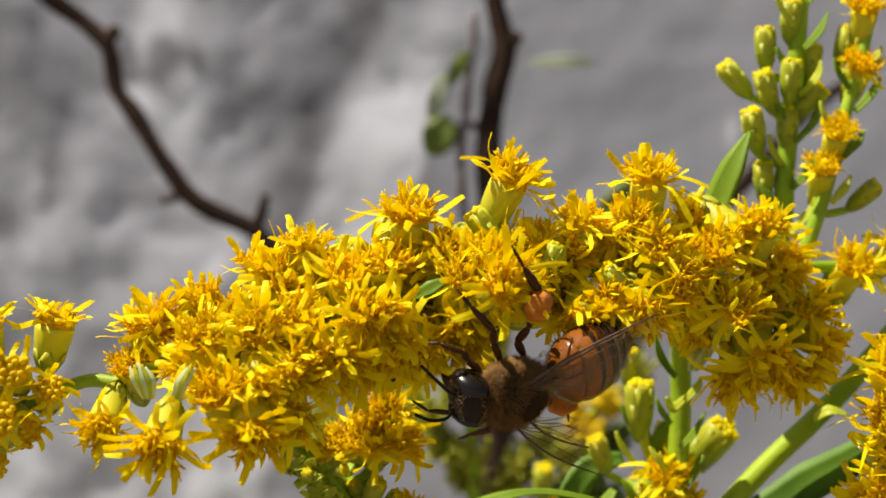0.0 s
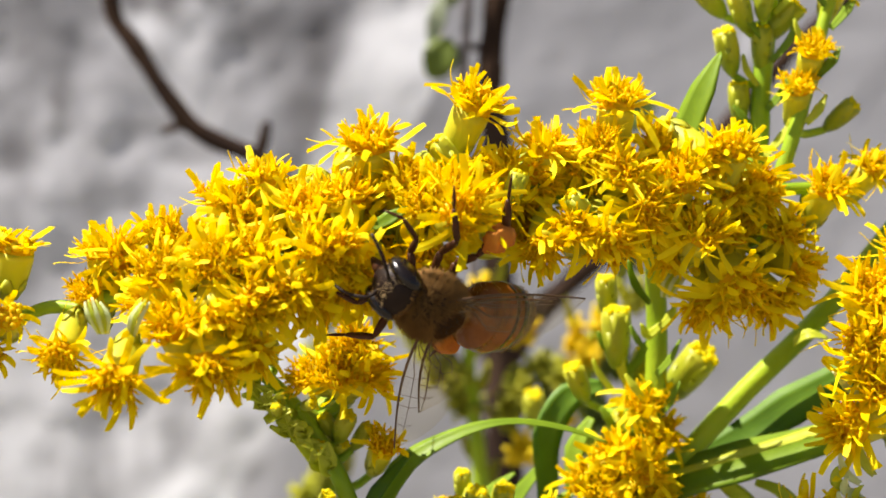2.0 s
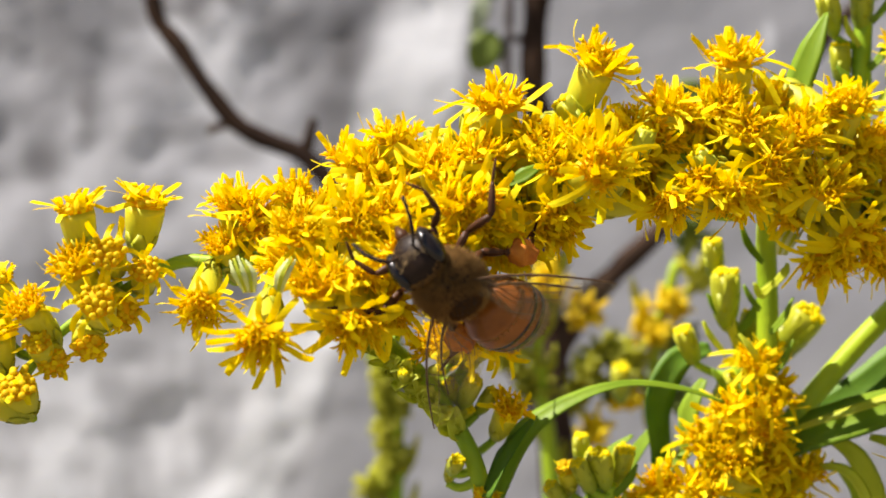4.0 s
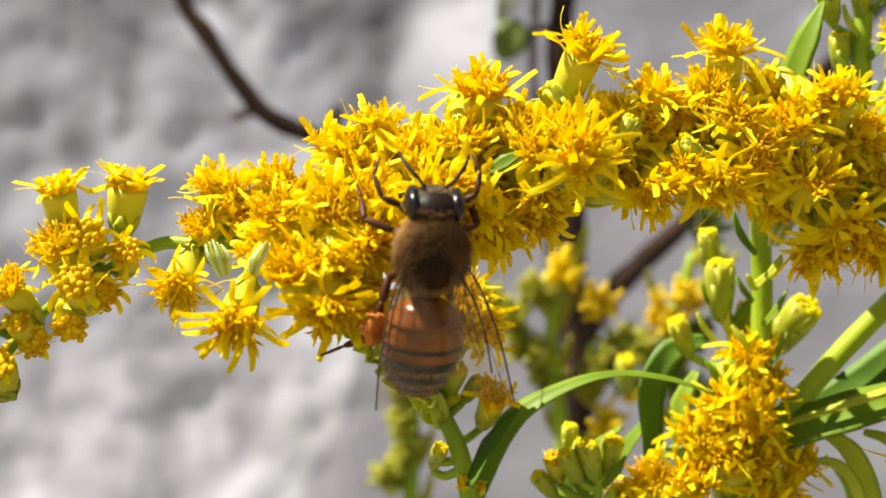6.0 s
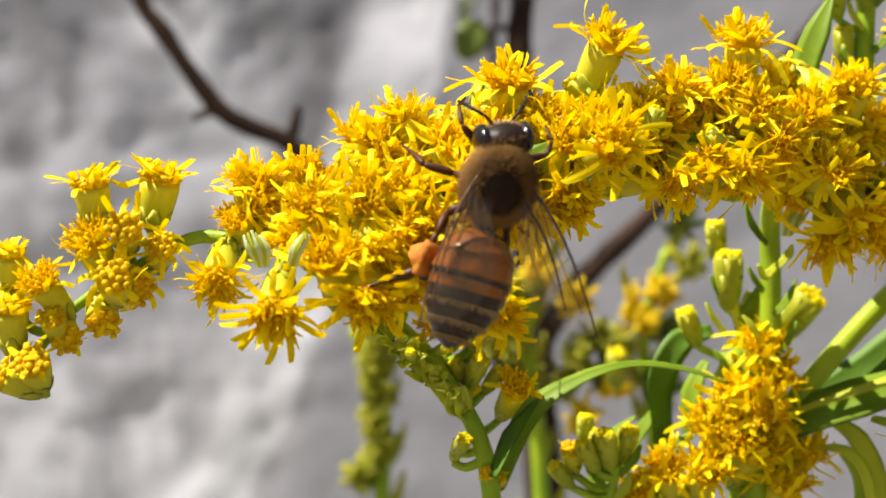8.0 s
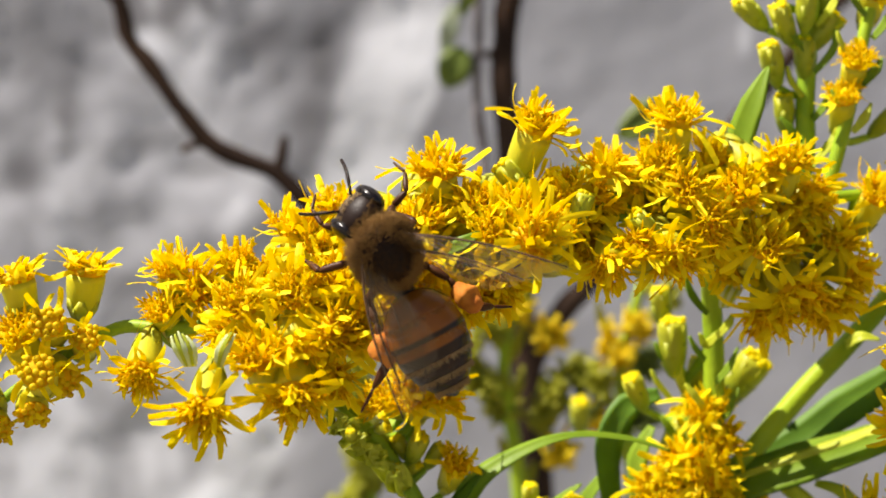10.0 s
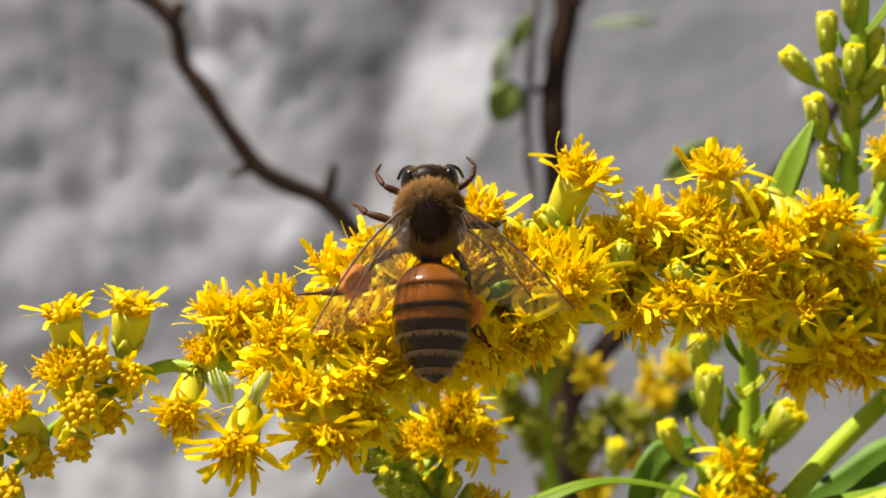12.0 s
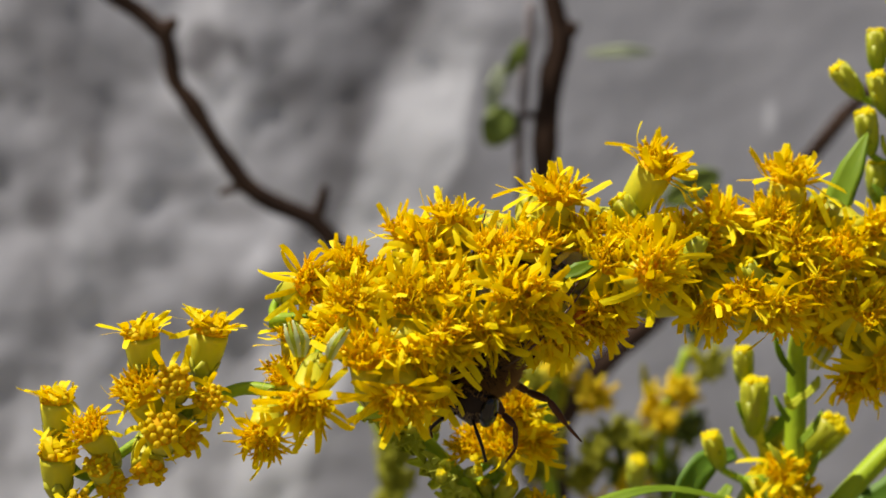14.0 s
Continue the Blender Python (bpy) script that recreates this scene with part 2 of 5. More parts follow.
BUD_GREEN = material("bud_green", (0.36, 0.42, 0.022), 0.45, 0.15, 1200, 0.5, second=(0.24, 0.32, 0.02), translucent=0.25,
                     along=((0.26, 0.37, 0.022), (0.66, 0.62, 0.025), -3.2, 0.5))
STEM_GREEN = material("stem_green", (0.37, 0.50, 0.02), 0.5, 0.1, 1400, 0.5, second=(0.22, 0.36, 0.014), translucent=0.1, specular=0.25)
LEAF_GREEN = material("leaf_green", (0.30, 0.44, 0.035), 0.42, 0.12, 900, 0.4, second=(0.20, 0.32, 0.022), translucent=0.45, specular=0.2)
LEAF_DARK = material("leaf_dark_green", (0.17, 0.32, 0.03), 0.5, 0.1, 900, 0.4, second=(0.10, 0.21, 0.02), translucent=0.4, specular=0.25)
PALE = material("pale_bract", (0.72, 0.76, 0.07), 0.45, 0.1, 1200, 0.4, second=(0.60, 0.66, 0.05), translucent=0.5)
WHITISH = material("whitish_bract", (0.80, 0.84, 0.46), 0.45, 0.1, 1200, 0.4, second=(0.66, 0.74, 0.30), translucent=0.25)
BARK = material("twig_bark", (0.060, 0.036, 0.024), 0.95, 0.15, 500, 0.8, second=(0.030, 0.018, 0.013), specular=0.1)
GREY_BARK = material("grey_twig_bark", (0.22, 0.19, 0.19), 0.85, 0.1, 500, 0.8)
FAR_LEAF = material("far_leaf_green", (0.17, 0.23, 0.03), 0.6, 0.2, 300, 0.4, translucent=0.25)
FAR_YELLOW = material("far_flower_yellow", (0.92, 0.74, 0.010), 0.6, 0.12, 300, 0.4, second=(0.84, 0.62, 0.010), translucent=0.4)
FAR_OLIVE = material("far_bud_olive", (0.48, 0.47, 0.03), 0.6, 0.2, 300, 0.4, second=(0.34, 0.36, 0.025), translucent=0.35)
PALE_LEAF = material("faded_leaf", (0.40, 0.45, 0.30), 0.7, 0.2, 300, 0.4, translucent=0.2)
FUR = material("tan_fur", (0.42, 0.235, 0.075), 0.7, 0.1, 900, 0.2, second=(0.19, 0.10, 0.032), translucent=0.2, specular=0.05)
PALE_FUR = material("cream_fur", (0.58, 0.44, 0.24), 0.7, 0.1, 900, 0.2, second=(0.42, 0.29, 0.14), translucent=0.2, specular=0.05)
FUR_DARK = material("brown_fur", (0.085, 0.040, 0.014), 0.8, 0.1, 900, 0.2, specular=0.05)
CHITIN = material("black_chitin", (0.020, 0.010, 0.006), 0.45, 0.1, 1500, 0.5, specular=0.16)
LEG_BROWN = material("leg_brown", (0.075, 0.026, 0.008), 0.45, 0.1, 1500, 0.5, specular=0.18)
EYE = material("eye_black", (0.010, 0.006, 0.004), 0.22, 0.05, 2500, 0.1, specular=0.4)
TERGITE = tergite_material()
POLLEN = material("pollen_orange", (0.60, 0.21, 0.016), 0.8, 0.12, 2200, 1.0, second=(0.44, 0.12, 0.009), blotch=900)
WING = wing_material()
VEIN = material("wing_vein", (0.10, 0.05, 0.02), 0.5, 0.1, 1500, 0.2)
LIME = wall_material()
SOIL = material("dry_soil", (0.20, 0.17, 0.13), 0.95, 0.15, 60, 0.8, second=(0.14, 0.12, 0.09), blotch=6.0)


# ---- mesh helpers (lengths in millimetres) ----
def finish(name, bm, mat, smooth=True):
    bmesh.ops.recalc_face_normals(bm, faces=bm.faces)
    bm.transform(Matrix.Scale(MM, 4))
    mesh = bpy.data.meshes.new(name)
    bm.to_mesh(mesh)
    bm.free()
    for one in (mat if isinstance(mat, (list, tuple)) else [mat]):
        mesh.materials.append(one)
    if smooth:
        mesh.polygons.foreach_set("use_smooth", [True] * len(mesh.polygons))
    return mesh


def part(name, bm, mat, parent=None, label="", m=None):
    """Links a bmesh, or a finished mesh, as one mesh object under a thing or a part."""
    mesh = finish(name, bm, mat) if isinstance(bm, bmesh.types.BMesh) else bm
    ob = new(name, mesh)
    ob.parent = parent
    if m is not None:
        ob.matrix_basis = m
    if label:
        ob["label"] = label
    return ob


def tube(bm, path, radii, sides=8, flat=1.0):
    """A round, tapering tube along a path, closed at both ends."""
    path = [Vector(p) for p in path]
    rings, side = [], None
    for k, p in enumerate(path):
        d = (path[min(k + 1, len(path) - 1)] - path[max(k - 1, 0)]).normalized()
        ref = side if side is not None else (Vector((0, 0, 1)) if abs(d.z) < 0.9 else Vector((1, 0, 0)))
        side = (ref - d * ref.dot(d)).normalized()
        up = d.cross(side)
        r = radii[k] if isinstance(radii, (list, tuple)) else radii
        rings.append([bm.verts.new(p + (side * math.cos(2 * math.pi * j / sides) + up * math.sin(2 * math.pi * j / sides) * flat) * r)
                      for j in range(sides)])
    for a, b in zip(rings, rings[1:]):
        for j in range(sides):
            bm.faces.new((a[j], a[(j + 1) % sides], b[(j + 1) % sides], b[j]))
    bm.faces.new(rings[0][::-1])
    bm.faces.new(rings[-1])
    return bm


def curve_points(points, steps=6):
    """A smooth path through the points."""
    pts = [Vector(p) for p in points]
    out = []
    for k in range(len(pts) - 1):
        a, b, c, d = pts[max(k - 1, 0)], pts[k], pts[k + 1], pts[min(k + 2, len(pts) - 1)]
        for s in range(steps):
            t = s / steps
            out.append(0.5 * (2 * b + (c - a) * t + (2 * a - 5 * b + 4 * c - d) * t * t + (3 * b - a - 3 * c + d) * t ** 3))
    return out + [pts[-1]]


def taper(count, start, end):
    return [start + (end - start) * k / (count - 1) for k in range(count)]


def lathe(bm, profile, sides=12, wide=1.0, m=Matrix.Identity(4), mats=None):
    """A turned shape about z from (z, radius) pairs."""
    rings = []
    for z, r in profile:
        rings.append([bm.verts.new(m @ Vector((r * wide * math.cos(2 * math.pi * j / sides), r * math.sin(2 * math.pi * j / sides), z)))
                      for j in range(sides)])
    for k, (a, b) in enumerate(zip(rings, rings[1:])):
        for j in range(sides):
            f = bm.faces.new((a[j], a[(j + 1) % sides], b[(j + 1) % sides], b[j]))
            if mats:
                f.material_index = mats[k]
    f = bm.faces.new(rings[0][::-1])
    f.material_index = mats[0] if mats else 0
    f = bm.faces.new(rings[-1])
    f.material_index = mats[-1] if mats else 0
    return bm


def ball(bm, m, sides=12, rows=8, rough=0.0):
    """A round body; m places and stretches it."""
    prof = [(-math.cos(math.pi * (k + 0.25) / (rows - 0.5)), math.sin(math.pi * (k + 0.25) / (rows - 0.5))) for k in range(rows)]
    start = len(bm.verts)
    lathe(bm, prof, sides, 1.0, m)
    if rough:
        bm.verts.ensure_lookup_table()
        for v in bm.verts[start:]:
            v.co += noise.noise_vector(v.co * 1.7) * rough
    return bm


def blade(bm, path, widths, normal, thick=0.12, fold=0.18, wave=0.0):
    """A leaf or petal: a solid strip with a folded midrib."""
    pts = [Vector(p) for p in path]
    rings = []
    for k, p in enumerate(pts):
        d = (pts[min(k + 1, len(pts) - 1)] - pts[max(k - 1, 0)]).normalized()
        nrm = (Vector(normal) - d * Vector(normal).dot(d)).normalized()
        side = d.cross(nrm)
        w = widths[k] / 2
        lift = nrm * (w * fold) + nrm * wave * math.sin(k * 1.9)
        rings.append([bm.verts.new(q) for q in (p - side * w + lift, p - side * w * 0.5 + lift * 0.35, p, p + side * w * 0.5 + lift * 0.35, p + side * w + lift,
                                                p + side * w * 0.5 + lift * 0.35 - nrm * thick, p - nrm * thick * 1.6, p - side * w * 0.5 + lift * 0.35 - nrm * thick)])
    for a, b in zip(rings, rings[1:]):
        for j in range(8):
            bm.faces.new((a[j], a[(j + 1) % 8], b[(j + 1) % 8], b[j]))
    bm.faces.new(rings[0][::-1])
    bm.faces.new(rings[-1])
    return bm


def rod(bm, a, b, r0, r1, sides=4):
    return tube(bm, [a, (Vector(a) + Vector(b)) / 2, b], [r0, (r0 + r1) / 2, r1], sides)


# ---- flower pieces, built once and shared ----
rnd = random.Random(7)


def ray_mesh(name, length, width, bend, twist, mat=None):
    """A strap-shaped ray: narrow foot, blunt notched tip, slightly channelled."""
    bm, rings, steps = bmesh.new(), [], 7
    sway = 0.28 * math.sin(7 * twist + 3 * bend)
    for k in range(steps):
        s = k / (steps - 1)
        w = width * (0.65, 0.8, 0.9, 0.96, 1.0, 1.0, 0.78)[k] / 2
        turn = twist * s
        z, x = length * (s - 0.10 * abs(bend) * s * s), bend * length * s * s * 0.55
        side = Vector((math.sin(turn), math.cos(turn), 0))
        mid, lift = Vector((x + 0.06 * length * math.sin(5 * s + 3 * twist), sway * length * s * s, z)), Vector((-0.035, 0, 0))
        rings.append([bm.verts.new(q) for q in (mid - side * w + lift, mid, mid + side * w + lift, mid - Vector((0.06, 0, 0)))])
    for a, b in zip(rings, rings[1:]):
        for j in range(4):
            bm.faces.new((a[j], a[(j + 1) % 4], b[(j + 1) % 4], b[j]))
    bm.faces.new(rings[0][::-1])
    bm.faces.new(rings[-1])
    return finish(name, bm, mat or YELLOW, False)


RAYS = [ray_mesh("ray_floret", rnd.uniform(1.6, 2.4), rnd.uniform(0.34, 0.46), rnd.uniform(-0.9, 1.1), rnd.uniform(-1.4, 1.4)) for _ in range(20)]
CURLED = [ray_mesh("ray_floret", rnd.uniform(1.7, 2.3), rnd.uniform(0.34, 0.46), rnd.uniform(-1.4, 1.6), rnd.uniform(-1.2, 1.2)) for _ in range(12)]


def disc_floret(bm, base, axis, length, r, open_lobes=True):
    """A tubular floret with five lobes and an anther column."""
    axis = Vector(axis).normalized()
    ref = Vector((1, 0, 0)) if abs(axis.x) < 0.8 else Vector((0, 1, 0))
    side = (ref - axis * ref.dot(axis)).normalized()
    up = axis.cross(side)
    base, top = Vector(base), Vector(base) + axis * length
    if not open_lobes:
        tube(bm, [base, base + axis * length * 0.6, base + axis * length * 0.85, top], [r * 0.55, r * 0.9, r * 1.15, r * 0.55], 7)
        return
    tube(bm, [base, base + axis * length * 0.55, base + axis * length * 0.8], [r * 0.5, r * 0.7, r], 6)
    turn = rnd.uniform(0, 6)
    for k in range(5):
        a = turn + 2 * math.pi * k / 5
        out = side * math.cos(a) + up * math.sin(a)
        root = base + axis * length * 0.76 + out * r * 0.85
        tip = root + out * r * rnd.uniform(1.1, 1.9) + axis * length * rnd.uniform(0.15, 0.35)
        tube(bm, [root, (root + tip) / 2 + axis * r * 0.3, tip], [r * 0.42, r * 0.4, r * 0.1], 4, 0.6)
    tube(bm, [base + axis * length * 0.7, base + axis * length * 1.15, base + axis * length * rnd.uniform(1.3, 1.55)], [r * 0.45, r * 0.4, r * 0.15], 5)


def disc_mesh(open_lobes, count):
    """The crowded florets on their domed, deep golden base."""
    bm = bmesh.new()
    ball(bm, Matrix.Translation((0, 0, -0.1)) @ Matrix.Diagonal((0.98, 0.98, 0.55, 1)), 12, 6)
    for f in bm.faces:
        f.material_index = 1
    for k in range(count):
        d, a = 0.86 * math.sqrt((k + 0.4) / count), k * 2.39996 + rnd.uniform(-0.2, 0.2)
        lean = d * 0.85
        disc_floret(bm, (d * math.cos(a) * 0.85, d * math.sin(a) * 0.85, -0.15), (lean * math.cos(a), lean * math.sin(a), 1),
                    rnd.uniform(0.85, 1.3) if open_lobes else rnd.uniform(0.62, 0.85), 0.22 if open_lobes else 0.2, open_lobes)
    return finish("disc", bm, [GOLD if open_lobes else KNOB_GOLD, DOME])


OPEN_DISCS = [disc_mesh(True, 15) for _ in range(4)]
KNOB_DISCS = [disc_mesh(False, 17) for _ in range(3)]


def involucre_mesh(closed):
    """The cup below a head: a turned body with overlapping pointed bracts."""
    bm = bmesh.new()
    if closed:
        prof = [(-4.0, 0.2), (-3.6, 0.45), (-2.8, 0.72), (-1.5, 0.86), (-0.4, 0.88), (0.3, 0.86), (0.6, 0.74), (0.72, 0.35)]
    else:
        prof = [(-3.9, 0.2), (-3.5, 0.45), (-2.8, 0.72), (-1.6, 0.9), (-0.6, 0.98), (-0.1, 0.96), (-0.25, 0.7)]
    lathe(bm, prof, 14)
    for row, (z0, z1, r0, r1, count) in enumerate(((-3.4, -0.9, 0.52, 0.90, 4), (-2.4, 0.42, 0.78, 0.88, 5)) if closed else ((-3.5, -1.9, 0.5, 0.92, 6), (-2.7, -0.9, 0.8, 1.03, 7), (-1.7, 0.25 if not closed else 0.45, 0.97, 1.03 if not closed else 0.86, 8))[:1]):
        for k in range(count):
            a = 2 * math.pi * (k + 0.5 * row) / count + rnd.uniform(-0.1, 0.1)
            o = Vector((math.cos(a), math.sin(a), 0))
            pts = [o * r0 + Vector((0, 0, z0)), o * (r0 * 0.35 + r1 * 0.65 + 0.02) + Vector((0, 0, z0 * 0.5 + z1 * 0.5)), o * (r1 + 0.01) + Vector((0, 0, z1))]
            blade(bm, pts, [0.5, 0.86, 0.3], o, 0.012, -0.3)
    return finish("flower_head", bm, BUD_GREEN if closed else CUP_GREEN)


CUPS = [involucre_mesh(False) for _ in range(3)]
BUDS_SHUT = [involucre_mesh(True) for _ in range(3)]


def bud_tip_mesh():
    """The tips of the shut florets, crowding out of the bud in a ragged tuft."""
    bm = bmesh.new()
    for k in range(13):
        d, a = 0.62 * math.sqrt((k + 0.5) / 13), k * 2.39996
        o = Vector((math.cos(a), math.sin(a), 0)) * d
        h = rnd.uniform(0.15, 0.42) * (1.15 - 0.5 * d)
        tube(bm, [o + Vector((0, 0, 0.3)), o * 1.12 + Vector((0, 0, 0.62 + h * 0.5)), o * 1.1 + Vector((0, 0, 0.62 + h))], [0.2, 0.22, 0.1], 6)
    return finish("bud_tip", bm, YELLOW)


BUD_TIP = bud_tip_mesh()


def facing(a, e):
    """The way a head faces: degrees clockwise from upright, and towards the front."""
    a, e = radians(a), radians(e)
    return Vector((math.sin(a) * math.cos(e), -math.sin(e), math.cos(a) * math.cos(e)))


def flower_head(spray, x, y, z, a, e, size, kind):
    """One head under its spray: the green cup with its disc and every ray as pieces of it."""
    way = facing(a + rnd.uniform(-6, 6), e + rnd.uniform(-5, 5))
    turn = way.to_track_quat("Z", "Y").to_matrix().to_4x4() @ Matrix.Rotation(rnd.uniform(0, 6.28), 4, "Z")
    at = Matrix.Translation((Vector((x, y, z)) - Vector(spray["base"])) * MM) @ turn @ Matrix.Diagonal((size * 1.12, size * 1.12, size * 0.82, 1) if kind == "cup" else (size * 1.12, size * 1.12, size * 0.85, 1) if kind in ("bud", "knob") else (size, size, size, 1))
    shut = kind == "bud"
    head = part("flower_bud" if shut else "flower_head", rnd.choice(BUDS_SHUT if shut else CUPS), None, spray,
                "closed yellow-green flower bud" if shut else "golden yellow flower head in a green cup", at)
    if shut:
        part("bud_tip", BUD_TIP, None, head, "", pose(0, 0, 0, 0, 0, rnd.uniform(0, 60)))
        return head
    part("disc", rnd.choice(KNOB_DISCS if kind in ("disc", "knob", "cup") else OPEN_DISCS), None, head, "", pose(0, 0, 0, 0, 0, rnd.uniform(0, 360)))
    plans = {"open": ((14, 48, 100, 1.0), (9, 24, 56, 1.0), (5, 0, 28, 0.85)), "knob": ((8, 5, 40, 0.34),), "cup": ((13, 0, 20, 0.74), (9, 0, 16, 0.66), (3, 55, 85, 0.5)), "disc": ((11, 62, 108, 0.6),),
             "semi": ((9, 45, 85, 0.6), (9, 8, 40, 0.48)), "back": ((20, 60, 112, 0.95), (12, 15, 55, 0.75)), "curl": ((16, 35, 92, 0.76), (18, 2, 45, 0.7))}
    for count, low, high, long in plans[kind]:
        for k in range(count):
            spin = 2 * math.pi * (k + rnd.uniform(-0.3, 0.3)) / count
            tilt = radians(rnd.uniform(low, high))
            grow = long * rnd.uniform(0.85, 1.12)
            foot = 0.85 if high > 60 or count == 13 and kind == "cup" else rnd.uniform(0.25, 0.6)
            m = Matrix.Rotation(spin, 4, "Z") @ Matrix.Translation((foot * MM, 0, -0.1 * MM)) @ Matrix.Rotation(tilt, 4, "Y") \
                @ Matrix.Rotation(rnd.uniform(-0.5, 0.5), 4, "Z") @ Matrix.Diagonal((1, 1, grow, 1))
            part("ray_floret", rnd.choice(CURLED if kind == "curl" else RAYS), None, head, "", m)
    return head


def spray_of(label, base, stems, heads, group="goldenrod sprays", reach=16.0):
    """A flowering spray: an Empty at its base with stems, and each head on its own stalk."""
    spray = new("goldenrod_spray")
    spray.location = Vector(base) * MM
    spray["base"] = base
    tagged(spray, label, "flower spray", group)
    lines = []
    for points, thick, thin in stems:
        line = curve_points(points)
        lines += line
        bm = tube(bmesh.new(), [p - Vector(base) for p in line], taper(len(line), thick, thin), 9)
        part("stem", bm, STEM_GREEN, spray)
    for one in heads:
        head = flower_head(spray, *one)
        at = Vector(base) + head.matrix_basis.translation / MM
        foot = at - head.matrix_basis.to_3x3().col[2] * 3.85
        near = min(lines, key=lambda p: (p - foot).length + max(0, p.z - foot.z) * 0.3)
        if (near - foot).length < reach:
            mid = (near + foot) / 2 + (foot - at).normalized() * min(1.5, (near - foot).length * 0.25)
            line = curve_points([foot, mid, near], 4)
            part("flower_stalk", tube(bmesh.new(), [p - Vector(base) for p in line], taper(len(line), 0.24, 0.3), 6), STEM_GREEN, spray)
    return spray


def leaf_of(spray, points, widths, normal, mat, name="leaf", thick=0.14, fold=0.22, label=""):
    line = curve_points([Vector(p) - Vector(spray["base"]) for p in points], 5)
    n = len(line) - 1
    wide = [np.interp(k / n, np.linspace(0, 1, len(widths)), widths) for k in range(n + 1)]
    return part(name, blade(bmesh.new(), line, wide, normal, thick, fold), mat, spray, label)


# ---- setting ----
def wall_mesh():
    """A rough rendered wall face, finely lumpy where the plants stand."""
    bm = bmesh.new()
    xs = sorted(set([round(v, 1) for v in np.linspace(-90, 90, 121)] + [-1600, -900, -400, -200, 200, 400, 900, 1600]))
    zs = sorted(set([round(v, 1) for v in np.linspace(-60, 70, 91)] + [-420, -250, -120, 130, 250, 420]))
    grid = []
    for z in zs:
        row = []
        for x in xs:
            rough = 0.35 + 0.65 / (1 + math.exp((x - 0.35 * z + 4) / 3))
            d = (noise.fractal(Vector((x, z, 3)) * 0.075, 1.0, 2.1, 3) * 0.6 + noise.fractal(Vector((x, z, 9)) * 0.3, 1.0, 2.0, 3) * 0.25) * rough
            row.append(bm.verts.new((x, 108 - d, z)))
        grid.append(row)
    for a, b in zip(grid, grid[1:]):
        for j in range(len(xs) - 1):
            bm.faces.new((a[j], a[j + 1], b[j + 1], b[j]))
    rim = [e for e in bm.edges if e.is_boundary]
    made = bmesh.ops.extrude_edge_only(bm, edges=rim)
    back = [v for v in made["geom"] if isinstance(v, bmesh.types.BMVert)]
    for v in back:
        v.co.y = 330
    bmesh.ops.contextual_create(bm, geom=[e for e in bm.edges if e.is_boundary])
    return bm


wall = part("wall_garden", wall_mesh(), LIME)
tagged(wall, "rough pale grey limewashed garden wall with dark blotches", "wall", kind="structure")


def ground_mesh():
    bm = bmesh.new()
    for a, b, c, d in (((-1, -1), (1, -1), (1, 1), (-1, 1)),):
        bm.faces.new([bm.verts.new((x * 300000, y * 300000, -420)) for x, y in (a, b, c, d)])
    return bm


ground = part("ground", ground_mesh(), SOIL)
tagged(ground, "dry brown soil at the foot of the wall", "ground", kind="structure")

# ---- twigs in front of the wall ----
def twig(label, lines, mat=BARK, name="bare_twig"):
    thing = new(name)
    base = Vector(lines[0][0][-1])
    thing.location = base * MM
    tagged(thing, label, "twig")
    for k, (points, thick, thin) in enumerate(lines):
        line = curve_points(points, 5)
        line = [p + noise.noise_vector(p * 0.25) * 0.35 + Vector((0.4, 0, 0.3)) for p in line]
        radii = [r * (1 + 0.18 * noise.noise(p * 0.5)) for p, r in zip(line, taper(len(line), thick, thin))]
        part("branch" if k == 0 else "side_twig", tube(bmesh.new(), [p - base for p in line], radii, 9), mat, thing)
    return thing


twig("dark brown bare twig slanting across the wall", [
    ([(-38, 75, 36), (-34.2, 75, 31.3), (-28.5, 75, 27.1), (-27.0, 75, 22.3), (-24.1, 75, 18.2), (-19.8, 75, 12.2), (-13.2, 75, 8.7), (-9.6, 75, 5.0),
      (-4.2, 75, -0.2), (1.5, 75, -5.7), (7, 75.5, -12), (11.4, 76, -20)], 0.95, 0.95),
    ([(-12.9, 75, 8.8), (-12.4, 74.6, 10.8), (-12.0, 74.5, 12.4)], 0.65, 0.45),
    ([(-19.7, 75, 12.2), (-21.2, 75, 11.7), (-22.6, 75.5, 11.3)], 0.6, 0.3),
    ([(-28.3, 75, 27.0), (-27.6, 74.6, 28.0), (-27.4, 74.6, 28.6)], 0.9, 0.5)])
twig("dark brown upright twig with knots before the wall", [
    ([(9.0, 75, 40), (9.9, 75, 32.9), (11.2, 75, 28.1), (10.4, 75, 23.8), (9.8, 75, 18.7), (10.4, 75, 10), (10.8, 75, 0), (11.0, 75, -8), (11.4, 75, -18), (11.8, 75, -34), (13, 76, -120), (12, 78, -260), (14, 80, -421)], 0.95, 2.2),
    ([(10.9, 75, 28.2), (12.2, 74.5, 28.4), (12.5, 74.5, 29.4)], 0.9, 0.5),
    ([(11.2, 75.4, -13), (13.2, 75.4, -8.4), (17.7, 75.4, -3.4), (22.2, 75.4, 0.7), (30, 75.6, 9), (37.2, 75.6, 17), (42.6, 75.6, 23.1), (49, 75.6, 28)], 1.35, 0.6),
    ([(10.3, 75, 19.5), (8.4, 74.5, 19.8), (6.6, 74, 19.6)], 0.5, 0.3)])
